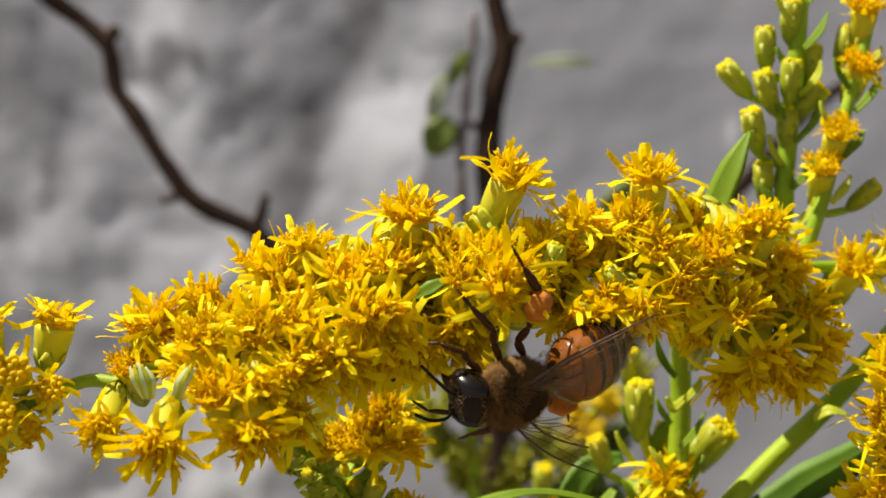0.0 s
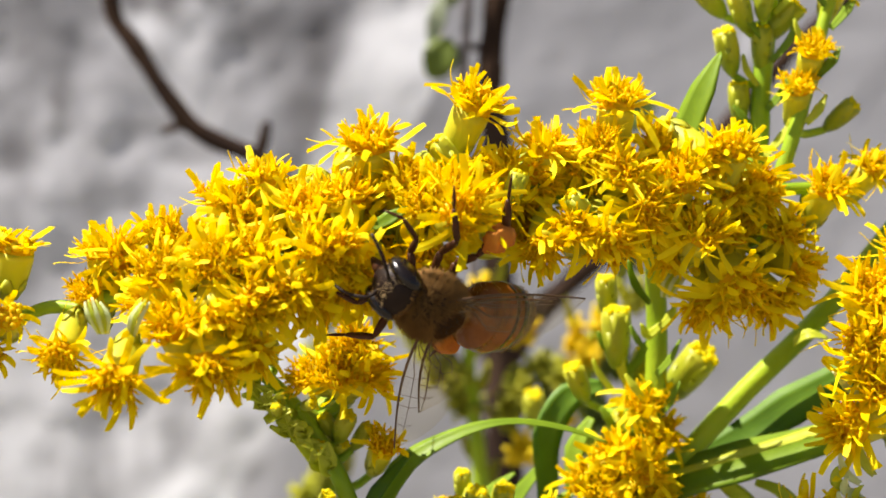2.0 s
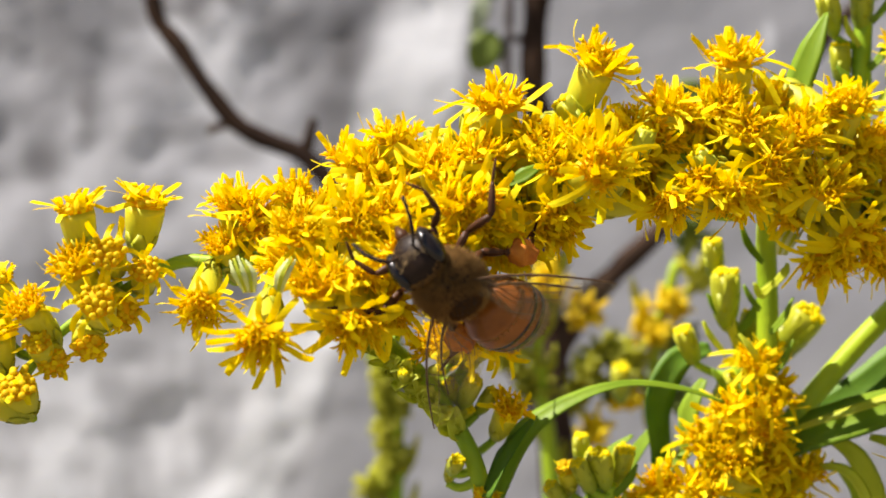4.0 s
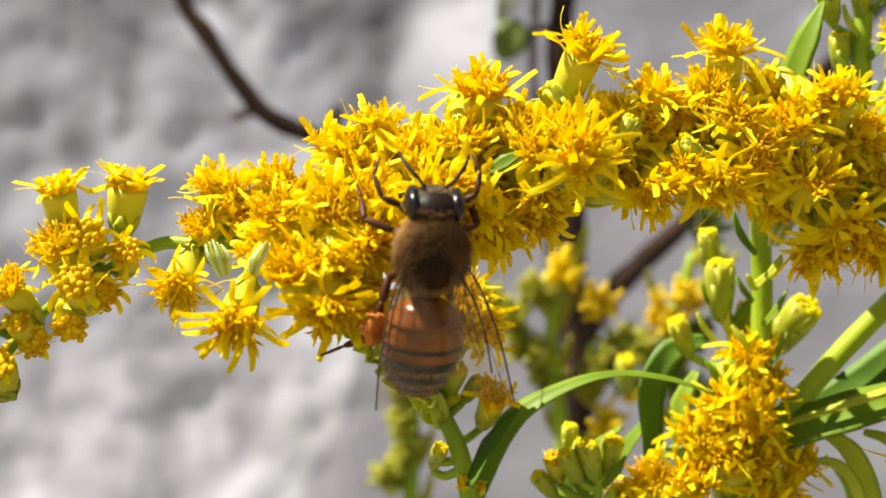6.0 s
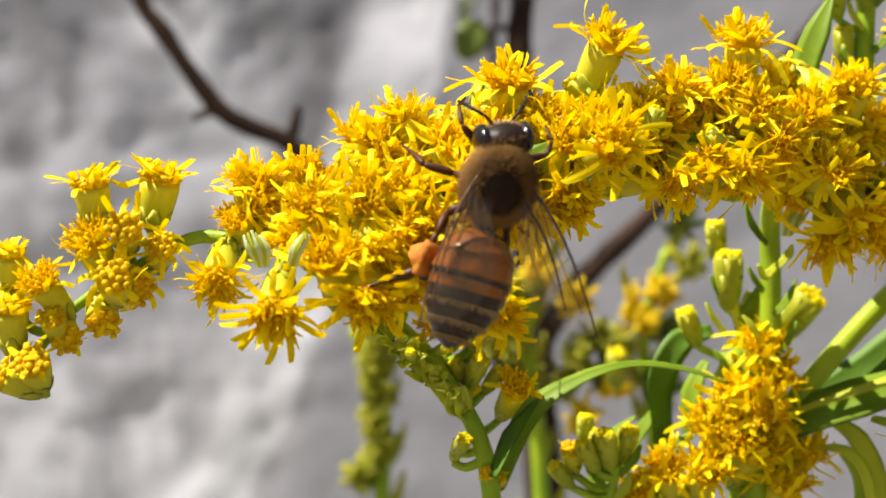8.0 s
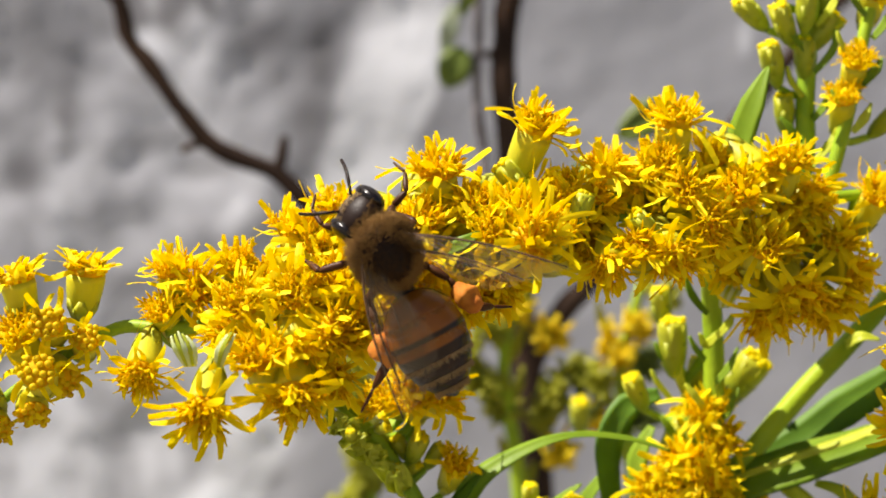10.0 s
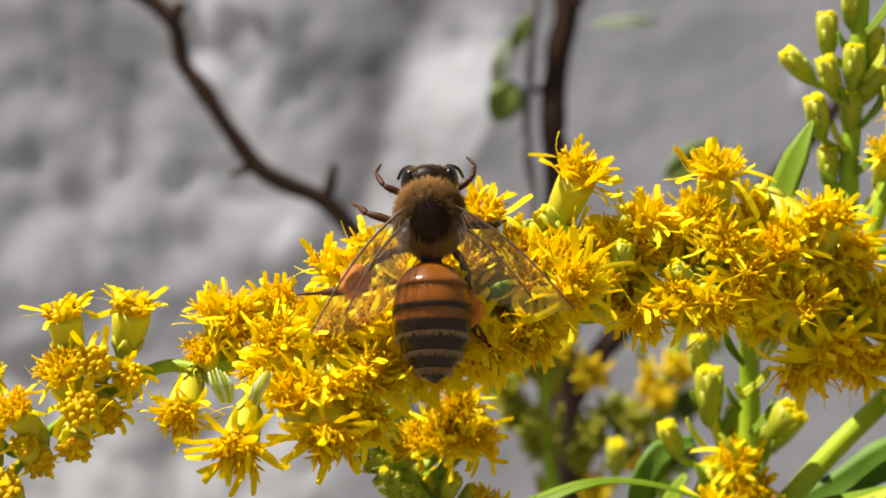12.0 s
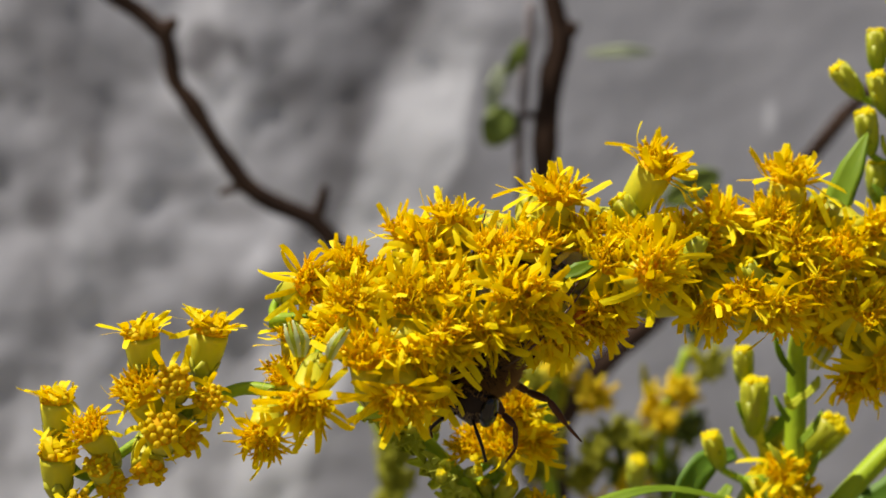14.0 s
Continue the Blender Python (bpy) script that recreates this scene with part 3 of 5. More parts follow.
twig("thin grey twig beside the upright one", [
    ([(7.9, 74, 31), (7.7, 74, 25.4), (7.1, 74, 17.5), (7.5, 74, 11.3), (8.2, 74, 2), (9.5, 74.4, -12), (11.2, 75, -26)], 0.45, 0.6)], GREY_BARK)


def far_leaf(x, y, z, length, width, a, mat, label):
    thing = new("small_leaf")
    thing.location = Vector((x, y, z)) * MM
    tagged(thing, label, "leaf")
    way, side = Vector((math.sin(radians(a)), 0.15, math.cos(radians(a)))), Vector((0.2, -1, 0.25))
    line = curve_points([-way * length / 2, way * 0.1 + side * 0.4, way * length / 2], 5)
    wide = [max(0.15, width * math.sin(math.pi * min(0.97, 0.06 + 0.94 * k / (len(line) - 1)))) for k in range(len(line))]
    part("leaf_blade", blade(bmesh.new(), line, wide, side, 0.2, 0.25), mat, thing)
    return thing


far_leaf(5.4, 73, 18.9, 4.4, 3.6, 25, FAR_LEAF, "dark green rounded leaf on the upright twig")
far_leaf(5.0, 73.4, 22.8, 5.0, 1.9, 14, PALE_LEAF, "faded pale green leaf on the upright twig")
far_leaf(7.0, 73.6, 25.8, 4.0, 1.6, 25, FAR_LEAF, "small dull green leaf on the thin twig")
far_leaf(17.5, 74, 26.6, 7.0, 1.4, 86, PALE_LEAF, "faded pale green leaf against the wall")
far_leaf(22.5, 60, 12.5, 6.0, 3.2, 60, FAR_LEAF, "dark green leaf behind the flowers")
far_leaf(17.0, 50, 7.0, 5.0, 3.0, 120, FAR_LEAF, "dark green leaf behind the flowers")

# ---- the goldenrod ----
TIP_HEADS = [
    (-20.0, -3.0, 1.4, -5, 12, 0.92, "cup"),
    (-16.3, -2.0, 1.7, 6, 14, 1.00, "cup"),
    (-19.9, -4.0, -1.8, -22, 35, 1.00, "semi"),
    (-17.9, -5.0, -1.0, 5, 72, 0.92, "disc"),
    (-16.1, -4.0, -2.0, 20, 60, 0.80, "disc"),
    (-18.5, -5.5, -3.6, 0, 68, 1.00, "disc"),
    (-22.5, -4.0, -3.9, -25, 40, 0.86, "semi"),
    (-24.7, -2.0, -2.4, -5, 10, 0.85, "cup"),
    (-24.4, -3.0, -5.3, -5, 15, 0.90, "cup"),
    (-22.0, -4.0, -5.8, -10, 50, 0.66, "knob"),
    (-24.6, -4.0, -8.9, -60, 15, 0.77, "knob"),
    (-23.0, -4.5, -8.1, -8, 52, 0.92, "knob"),
    (-21.4, -3.0, -6.9, 140, 50, 0.80, "knob"),
    (-19.4, -3.0, -6.1, 165, 45, 0.85, "knob"),
    (-17.4, -3.4, -4.2, 120, 50, 0.92, "disc"),
    (-11.5, -2.0, 1.5, -6, 18, 0.92, "open"),
    (-12.0, -3.0, -0.6, -15, 45, 0.80, "semi"),
    (-13.0, -5.0, -3.9, 185, 45, 0.95, "back"),
]
BELOW_HEADS = [
    (-2.2, -5.0, -1.2, 170, 52, 1.05, "open"),
    (0.6, -4.0, -1.3, 175, 48, 1.05, "open"),
    (3.5, -4.0, -0.8, 170, 50, 1.00, "open"),
    (5.9, -3.0, 0.1, 165, 48, 0.95, "open"),
    (-4.9, -7.0, -2.4, 175, 45, 1.00, "open"),
    (1.6, -6.0, 0.9, 120, 60, 1.05, "open"),
]
LEFT_HEADS = [
    (-8.6, -2.0, 2.0, -5, 25, 0.80, "open"),
    (-5.1, -2.0, 3.7, 0, 20, 1.00, "open"),
    (-2.3, -1.0, 4.2, 5, 15, 0.90, "open"),
    (-7.8, -6.0, -0.1, -15, 50, 1.00, "open"),
    (-4.9, -6.0, 0.3, 10, 55, 1.00, "open"),
    (-2.7, -5.0, 1.0, 0, 50, 1.00, "open"),
    (-9.8, -8.0, -5.6, 190, 55, 1.05, "open"),
    (-6.8, -7.5, -2.8, -10, 50, 1.10, "open"),
    (-5.0, -8.0, -4.9, 175, 40, 1.10, "open"),
    (-2.8, -7.0, -1.7, 90, 60, 1.00, "open"),
    (-3.3, -6.0, -4.1, 170, 50, 1.00, "open"),
]
MID_HEADS = [
    (-2.8, -2.0, 4.9, 0, 15, 0.95, "open"),
    (-0.4, -4.0, 3.3, 0, 40, 1.00, "open"),
    (1.9, -3.0, 4.0, 10, 30, 1.00, "open"),
    (0.4, -6.0, 1.2, 20, 60, 0.90, "open"),
    (3.0, -1.7, 6.8, -8, 20, 1.12, "open"),
    (5.9, -4.0, 3.4, 30, 45, 0.90, "open"),
    (4.9, -2.0, 5.0, -10, 30, 0.90, "open"),
    (7.4, -3.0, 4.7, 0, 35, 0.90, "open"),
    (8.2, -6.0, 3.0, 60, 65, 1.10, "open"),
    (8.7, -0.4, 9.1, 28, 22, 1.12, "open"),
    (2.1, -5.0, -0.3, 170, 55, 1.10, "open"),
    (-0.8, -6.0, -1.2, 150, 55, 1.10, "open"),
    (6.2, -3.0, 0.9, 175, 45, 1.00, "open"),
    (10.0, -2.0, 3.6, 20, 40, 0.80, "open"),
    (6.8, -1.0, 6.9, -40, 8, 0.70, "bud"),
    (11.2, -2.0, 5.1, 20, 10, 0.60, "bud"),
    (0.1, -2.0, 5.1, -25, 10, 0.60, "bud"),
    (14.2, -2.0, 3.9, -40, 15, 0.60, "bud"),
]
RIGHT_HEADS = [
    (12.7, 0.0, 6.7, 5, 28, 0.95, "open"),
    (16.8, 1.2, 9.3, 3, 18, 1.12, "open"),
    (15.8, 0.0, 7.0, -10, 40, 0.85, "open"),
    (17.0, -1.0, 5.4, 20, 60, 0.95, "open"),
    (20.3, 0.0, 5.1, 0, 58, 1.00, "open"),
    (23.5, 2.0, 6.8, 15, 22, 0.95, "open"),
    (21.6, 0.0, 2.1, 20, 62, 1.00, "open"),
    (18.4, -1.0, 3.3, 90, 60, 1.00, "back"),
    (14.2, -2.0, 2.2, -10, 58, 0.90, "open"),
    (16.1, -2.0, 1.7, 165, 50, 1.00, "open"),
    (12.5, -2.0, 1.3, 190, 50, 0.90, "open"),
    (23.8, 2.0, -0.9, 150, 52, 1.25, "back"),
    (22.2, 3.0, -2.2, 190, 40, 1.00, "open"),
    (26.1, 4.0, -1.7, 140, 40, 1.05, "open"),
    (26.7, 4.0, 2.2, 20, 45, 0.95, "open"),
    (29.5, 5.0, 4.8, 25, 38, 0.95, "open"),
]
RIGHT2_HEADS = [
    (32.3, 6.0, 6.0, 35, 30, 0.85, "back"),
    (27.7, 4.0, 0.1, 110, 40, 0.90, "open"),
    (23.6, 3.0, 4.3, 30, 40, 0.90, "open"),
    (25.4, 4.0, 4.3, 10, 30, 0.85, "open"),
    (19.3, 3.0, 7.3, 10, 25, 0.90, "open"),
    (15.7, 2.0, 3.8, 0, 30, 0.90, "open"),
    (11.3, 3.0, 4.7, 0, 20, 0.90, "open"),
    (20.4, 3.0, 1.0, 170, 40, 0.90, "open"),
]
LOW_HEADS = [
    (0.4, 3.0, -5.6, 5, 62, 0.95, "disc"),
    (1.8, 3.5, -4.7, 15, 55, 1.00, "open"),
    (2.7, 3.0, -6.3, 50, 50, 0.95, "open"),
    (1.0, 2.5, -6.4, -10, 60, 0.90, "open"),
    (-0.9, 3.0, -6.5, -60, 45, 0.85, "semi"),
    (3.6, 3.5, -10.5, 20, 45, 0.80, "semi"),
    (0.0, 3.0, -10.7, -30, 35, 0.55, "bud"),
    (-1.6, 4.0, -8.6, -70, 20, 0.50, "bud"),
    (1.5, 3.0, -8.9, 20, 35, 0.60, "bud"),
    (2.6, 4.0, -9.6, 30, 20, 0.50, "bud"),
]
UP_HEADS = [
    (22.4, 9.0, 17.0, -50, 15, 0.70, "bud"),
    (24.7, 9.0, 19.3, -8, 10, 0.70, "bud"),
    (24.5, 8.0, 16.4, -25, 15, 0.70, "bud"),
    (26.2, 8.0, 17.2, 8, 15, 0.67, "bud"),
    (23.8, 8.0, 14.0, -10, 15, 0.74, "bud"),
    (26.2, 9.0, 14.3, 5, 5, 0.70, "bud"),
    (28.0, 9.0, 15.8, 40, 10, 0.78, "bud"),
    (26.3, 9.0, 21.1, 0, 10, 0.67, "bud"),
    (27.9, 10.0, 18.5, 12, 10, 0.70, "bud"),
    (24.8, 9.0, 10.9, -5, 15, 0.67, "bud"),
    (30.5, 8.0, 17.4, 5, 42, 0.85, "semi"),
    (28.9, 7.0, 13.0, 5, 35, 0.85, "semi"),
    (28.0, 7.0, 10.8, -5, 32, 0.85, "semi"),
    (30.7, 8.0, 20.9, 5, 35, 0.85, "semi"),
    (31.4, 8.0, 9.8, 45, 25, 0.63, "bud"),
    (30.1, 10.0, 19.7, 10, 10, 0.67, "bud"),
]
BUDS_HEADS = [
    (23.0, 12.0, -5.8, 38, 25, 1.15, "bud"),
    (17.6, 10.0, -3.2, -2, 15, 0.95, "bud"),
    (17.0, 11.0, -1.1, -12, 15, 0.70, "bud"),
    (19.5, 12.0, -5.7, 10, 5, 0.70, "bud"),
    (9.2, 6.0, -13.7, -10, 30, 0.70, "bud"),
    (10.7, 7.0, -13.6, 15, 30, 0.70, "bud"),
    (7.9, 6.0, -14.2, -30, 20, 0.60, "bud"),
    (13.3, 30.0, -10.1, 0, 30, 0.80, "bud"),
    (7.2, 7.0, -14.4, -15, 25, 0.60, "knob"),
    (8.9, 7.0, -13.8, 10, 20, 0.65, "bud"),
    (8.2, 8.0, -12.8, -5, 15, 0.55, "bud"),
    (6.3, 7.0, -15.6, -40, 20, 0.55, "bud"),
    (15.1, 11.0, -6.6, -20, 20, 0.70, "bud"),
    (18.1, 11.0, -9.5, 30, 25, 0.70, "bud"),
]
LOWR_HEADS = [
    (19.4, 9.0, -8.4, 0, 42, 1.05, "curl"),
    (20.2, 8.5, -10.3, 25, 55, 0.95, "curl"),
    (17.7, 8.0, -11.4, -20, 52, 1.05, "curl"),
    (16.0, 8.0, -13.0, -35, 48, 0.95, "curl"),
    (19.1, 7.0, -12.1, 10, 65, 1.05, "curl"),
    (17.5, 7.5, -14.0, 0, 58, 1.05, "curl"),
    (19.9, 8.0, -14.2, 20, 48, 0.95, "curl"),
    (13.2, 8.0, -15.9, -30, 45, 1.00, "curl"),
    (15.5, 7.0, -15.8, 0, 60, 1.05, "curl"),
    (18.5, 8.0, -14.9, 20, 50, 1.00, "curl"),
    (20.5, 9.0, -14.0, 40, 40, 0.90, "curl"),
    (22.2, 9.0, -15.1, 30, 40, 0.85, "open"),
    (20.5, 8.0, -17.0, 20, 40, 1.00, "curl"),
    (11.6, 9.0, -17.3, -40, 35, 0.90, "curl"),
]
NEAR_HEADS = [
    (31.5, 2.0, -1.1, -15, 50, 1.15, "open"),
    (31.0, 1.0, -4.2, -30, 55, 1.25, "open"),
    (31.9, 1.0, -6.4, 0, 60, 1.25, "open"),
    (30.3, 1.0, -8.7, -95, 40, 1.20, "open"),
    (32.3, 1.0, -3.3, 10, 60, 1.20, "open"),
    (33.7, 3.0, 0.9, 0, 40, 1.10, "open"),
    (34.1, 3.0, -7.8, 10, 50, 1.10, "open"),
    (27.9, 2.0, -14.2, -10, 40, 0.95, "open"),
    (30.1, 2.0, -14.4, 20, 40, 0.95, "open"),
]

FILL_HEADS = []
for k in range(34):
    s = (k + 0.5) / 34
    x = -10 + 36 * s
    z = np.interp(s, [0, 0.3, 0.6, 1], [-0.5, 2.6, 4.6, 4.0])
    FILL_HEADS.append((x + rnd.uniform(-1, 1), np.interp(s, [0, 0.4, 1], [-3.2, -0.9, 3.4]) + rnd.uniform(-1.0, 0.8), z + rnd.uniform(-2.6, 2.2), rnd.uniform(-50, 200), rnd.uniform(25, 65), rnd.uniform(0.85, 1.05), "open"))

MANY = FILL_HEADS + BELOW_HEADS + LEFT_HEADS + MID_HEADS + RIGHT_HEADS + RIGHT2_HEADS
main_spray = spray_of("arching goldenrod spray crowded with golden yellow flower heads", (19.2, 4, 1.0), [
    ([(19.2, 4, 1.0), (16, 1.8, 3.8), (11.2, 1.2, 4.3), (4.9, 0, 3.0), (-1.5, -1.5, 1.4), (-6.3, -2.5, -0.6), (-12.5, -2.5, -1.6)], 0.75, 0.42),
], [one for one in MANY if one[0] < 19])
main_stem = spray_of("upright green goldenrod stem with a short flowering side branch", (20.1, 9, -19), [
    ([(18.7, 9, -19), (19.6, 9, -12), (20.0, 9, -6), (19.8, 8, -1), (19.2, 4, 1.0)], 0.75, 0.6),
    ([(19.4, 5, 1.0), (23.5, 5.5, 2.5), (26, 6.5, 4.5), (31, 7.5, 5)], 0.6, 0.35),
], [one for one in MANY if one[0] >= 19])
tip_spray = spray_of("drooping tip of the goldenrod spray with half-open heads and buds", (-12.5, -2.5, -1.6), [
    ([(-12.5, -2.5, -1.6), (-14.7, -2, -1.6), (-17.8, -2, -3.2), (-21.2, -2, -5.4), (-23, -2.2, -7.6), (-24.2, -2.4, -9.4)], 0.42, 0.2)], TIP_HEADS)
LOW_BUDS = []
for k in range(15):
    s = k / 14
    x, z = np.interp(s, [0, 0.4, 0.7, 1], [-5.5, -1.2, 0.9, 2.4]), np.interp(s, [0, 0.4, 0.7, 1], [-4.8, -7.8, -11, -15])
    LOW_BUDS.append((x + rnd.uniform(-1.7, 2.3), rnd.uniform(1.6, 5.0), z - 0.5 + rnd.uniform(-0.9, 1.6), rnd.uniform(-80, 80), rnd.uniform(10, 60), rnd.uniform(0.32, 0.5), rnd.choice(("bud", "bud", "knob", "semi"))))

low_spray = spray_of("lower goldenrod side branch with small green buds", (2.4, 4, -19.5), [
    ([(2.4, 4, -19.5), (1.8, 4, -14.6), (0.6, 4, -11.6), (-1.3, 4, -8.7), (-3.0, 4, -6.9), (-5.0, 3, -5.0), (-7.4, 1, -4.6)], 0.6, 0.35)], LOW_HEADS + LOW_BUDS)
up_spray = spray_of("upright goldenrod stem with plump yellow-green buds", (25.9, 9, 3), [
    ([(24, 9, 0), (25.9, 9, 6.7), (26.2, 9.2, 10.9), (26.6, 9.4, 15.2), (27, 9.6, 21.6), (27.4, 10, 30)], 0.7, 0.5),
    ([(25.5, 7, 1), (27.4, 7.2, 6.6), (28.6, 7.5, 10.5), (29.6, 8, 14.4), (30.9, 8.5, 19.3), (31.8, 9, 27)], 0.5, 0.35)], UP_HEADS)
right_spray = spray_of("thick goldenrod stem with curled golden flower heads", (19.8, 10, -22), [
    ([(18.5, 11, -24), (19.8, 10, -14.2), (22.2, 10, -11.4), (25.6, 10, -7.6), (28.8, 10, -4.4), (31.3, 10, -1.6), (34.4, 10, 2.3), (38, 10, 7)], 0.72, 0.62),
    ([(20, 10, -24), (20.6, 9.5, -17), (20.4, 9.6, -12), (20, 10, -10)], 0.6, 0.3),
    ([(24, 10, -26), (25.6, 9.6, -18), (24.5, 9.6, -15)], 0.4, 0.3)], LOWR_HEADS)
bud_spray = spray_of("goldenrod stem with pale green unopened buds", (19, 11, -20), [
    ([(18.2, 11.5, -22), (18.3, 11, -13), (18.6, 11, -8), (17.6, 10.6, -4.5)], 0.6, 0.3),
    ([(9, 8, -24), (9.6, 7.5, -18), (10, 7, -15.5)], 0.4, 0.25)], BUDS_HEADS, reach=9.0)
near_spray = spray_of("large golden goldenrod cluster close to the lens", (36, 4, -22), [
    ([(36, 5, -24), (35.4, 5, -14), (35, 5, -6), (35.5, 6, 2)], 0.7, 0.4),
    ([(36, 5, -20), (32, 5, -17.5), (30, 4.5, -17)], 0.4, 0.3)], NEAR_HEADS)

# the stalks below, down to the soil
for spray, (x, y, z), thick in ((main_stem, (18.7, 9, -19), 0.75), (low_spray, (2.4, 4, -19.5), 0.6), (right_spray, (18.5, 11, -24), 0.72), (bud_spray, (18.2, 11.5, -22), 0.6), (bud_spray, (9, 8, -24), 0.4),
                                (near_spray, (36, 5, -24), 0.7), (right_spray, (20, 10, -24), 0.6), (right_spray, (24, 10, -26), 0.4)):
    line = curve_points([(x, y, z), (x + 1, y + 4, z - 40), (14 + 0.6 * x, 16 + 0.5 * y, -200), (14 + 0.6 * x, 18 + 0.5 * y, -421)], 6)
    part("lower_stem", tube(bmesh.new(), [p - Vector(spray["base"]) for p in line], taper(len(line), thick, thick * 2.2), 9), STEM_GREEN, spray)

# leaves and bracts on the sprays
leaf_of(up_spray, [(20.6, 5.2, 5.2), (21.2, 5, 8.0), (22.2, 5, 10.6), (23.2, 5.4, 12.8)], [1.0, 1.9, 1.6, 0.15], (-0.5, -1, 0.2), LEAF_GREEN, label="bright green pointed leaf")
leaf_of(low_spray, [(2.6, 5, -16.5), (4.5, 5.6, -12.3), (7.6, 6, -10.2), (10.9, 6.4, -9.3), (14.3, 7, -9.7), (17.0, 7.5, -10.6)], [0.9, 1.7, 1.0, 0.5, 0.4, 0.12], (-0.2, -0.75, 0.7), LEAF_GREEN,
        label="arching narrow green leaf")
leaf_of(low_spray, [(2.2, 2.5, -15.5), (3.4, 3.4, -13.2), (5.2, 3.8, -10.9)], [0.9, 1.7, 0.15], (-0.8, -0.5, 0.3), LEAF_DARK, label="dark green leaf")
leaf_of(bud_spray, [(17.0, 12.5, -7.6), (14.8, 12, -8.3), (13.4, 11.6, -10.8), (13.5, 11.8, -14.6), (13.2, 12.4, -18)], [0.8, 1.8, 2.0, 1.5, 0.3], (0.4, -0.8, 0.5), LEAF_DARK,
        label="broad folded dark green leaf")
leaf_of(bud_spray, [(16.2, 10.4, -9.4), (15.2, 10, -11.4), (14.8, 10.2, -14.6)], [0.5, 1.5, 0.2], (-0.6, -0.8, 0), LEAF_GREEN, label="green leaf")
leaf_of(bud_spray, [(9.6, 12, -18), (11.6, 12, -14.8), (14.2, 12, -11.4)], [0.8, 1.5, 0.2], (-0.7, -0.6, 0.4), LEAF_GREEN, label="green leaf")
leaf_of(bud_spray, [(8.6, 9, -17.5), (9.4, 8.6, -14.5), (11.4, 8.4, -12.6)], [0.6, 1.3, 0.15], (-0.7, -0.6, 0.3), LEAF_GREEN, label="green leaf")
leaf_of(bud_spray, [(12.4, 9, -18), (13.2, 8.6, -15.2), (15.6, 8.6, -13.4)], [0.6, 1.2, 0.15], (-0.5, -0.8, 0.3), LEAF_GREEN, label="green leaf")
leaf_of(bud_spray, [(18.4, 10.6, -7.5), (17.8, 10, -5.6), (17.9, 9.8, -4.2)], [0.4, 0.8, 0.12], (-0.3, -0.9, 0.2), PALE, "bract", label="pale green bract")
leaf_of(right_spray, [(21.0, 11.5, -12.8), (25.8, 11.2, -10.4), (28.5, 11, -8.7), (31.7, 11, -6.9), (37, 11, -3.8)], [0.5, 2.0, 2.6, 2.2, 0.4], (0.3, -0.8, 0.55), LEAF_DARK,
        label="long dark green leaf")
leaf_of(right_spray, [(18.6, 9.6, -14.6), (21.6, 9, -13.2), (25.3, 8.6, -12.0), (30.4, 8.4, -10.4), (36.5, 8.4, -8.0)], [1.2, 2.8, 3.0, 2.2, 0.5], (0.0, -0.68, 0.62), LEAF_GREEN,
        label="long green leaf with a lit pale rim", fold=0.35)
# paler strip along the upper edge, standing in for sunlight on the rim
leaf_of(right_spray, [(20.4, 8.6, -12.8), (25.3, 8.0, -11.2), (30.4, 7.8, -9.5), (37, 7.8, -6.9)], [0.4, 0.8, 0.9, 0.5], (0.0, -0.5, 0.8), PALE, "leaf_rim", label="pale strip for the lit upper rim of the long leaf")
leaf_of(right_spray, [(26.0, 8.2, -13.0), (27.6, 8.0, -13.6), (29.0, 7.8, -15.4), (29.4, 8, -19)], [0.5, 0.9, 0.9, 0.3], (-0.2, -0.7, 0.6), PALE, label="pale green curling leaf")
leaf_of(right_spray, [(22.8, 8.6, -14.8), (24.4, 8.2, -15.0), (25.6, 8.0, -16.6), (26, 8.2, -20)], [0.4, 0.8, 0.8, 0.3], (-0.2, -0.7, 0.6), PALE, label="pale green curling leaf")
leaf_of(right_spray, [(24, 10, -13.2), (25.6, 9.8, -14.4), (26.7, 9.6, -17), (27, 10, -21)], [0.6, 1.3, 1.4, 0.4], (-0.4, -0.8, 0.4), PALE, label="pale green curling leaf")
leaf_of(right_spray, [(28.4, 9.4, -4.6), (29.2, 8.8, -4.0), (30.4, 8.8, -4.2)], [0.5, 0.8, 0.15], (0, -0.8, 0.6), PALE, "bract", label="whitish bract at the node")
for (x, y, z), lean, count in (((-10.4, -8.4, -3.2), -0.25, 5), ((-8.9, -8.6, -3.3), 0.35, 3), ((20.1, 4.9, -1.7), 0.45, 5)):
    # a fan of narrow, curled bracts, whitish and green by turns
    for k in range(count):
        o = (k - (count - 1) / 2) * 0.2
        leaf_of(main_stem if x > 19 else main_spray, [(x + o * 0.6, y + abs(o) * 0.3, z), (x + o * 1.3 + lean * 0.8, y - 0.4 + abs(o) * 0.4, z + 0.95), (x + o + lean * 2.2, y - 0.2 + abs(o) * 0.3, z + 1.9 - abs(o) * 0.6)], [0.16, 0.25, 0.08],
                (o * 0.5, -0.9, 0.3), (WHITISH, PALE)[k % 2], "bract", label="whitish curled bract")
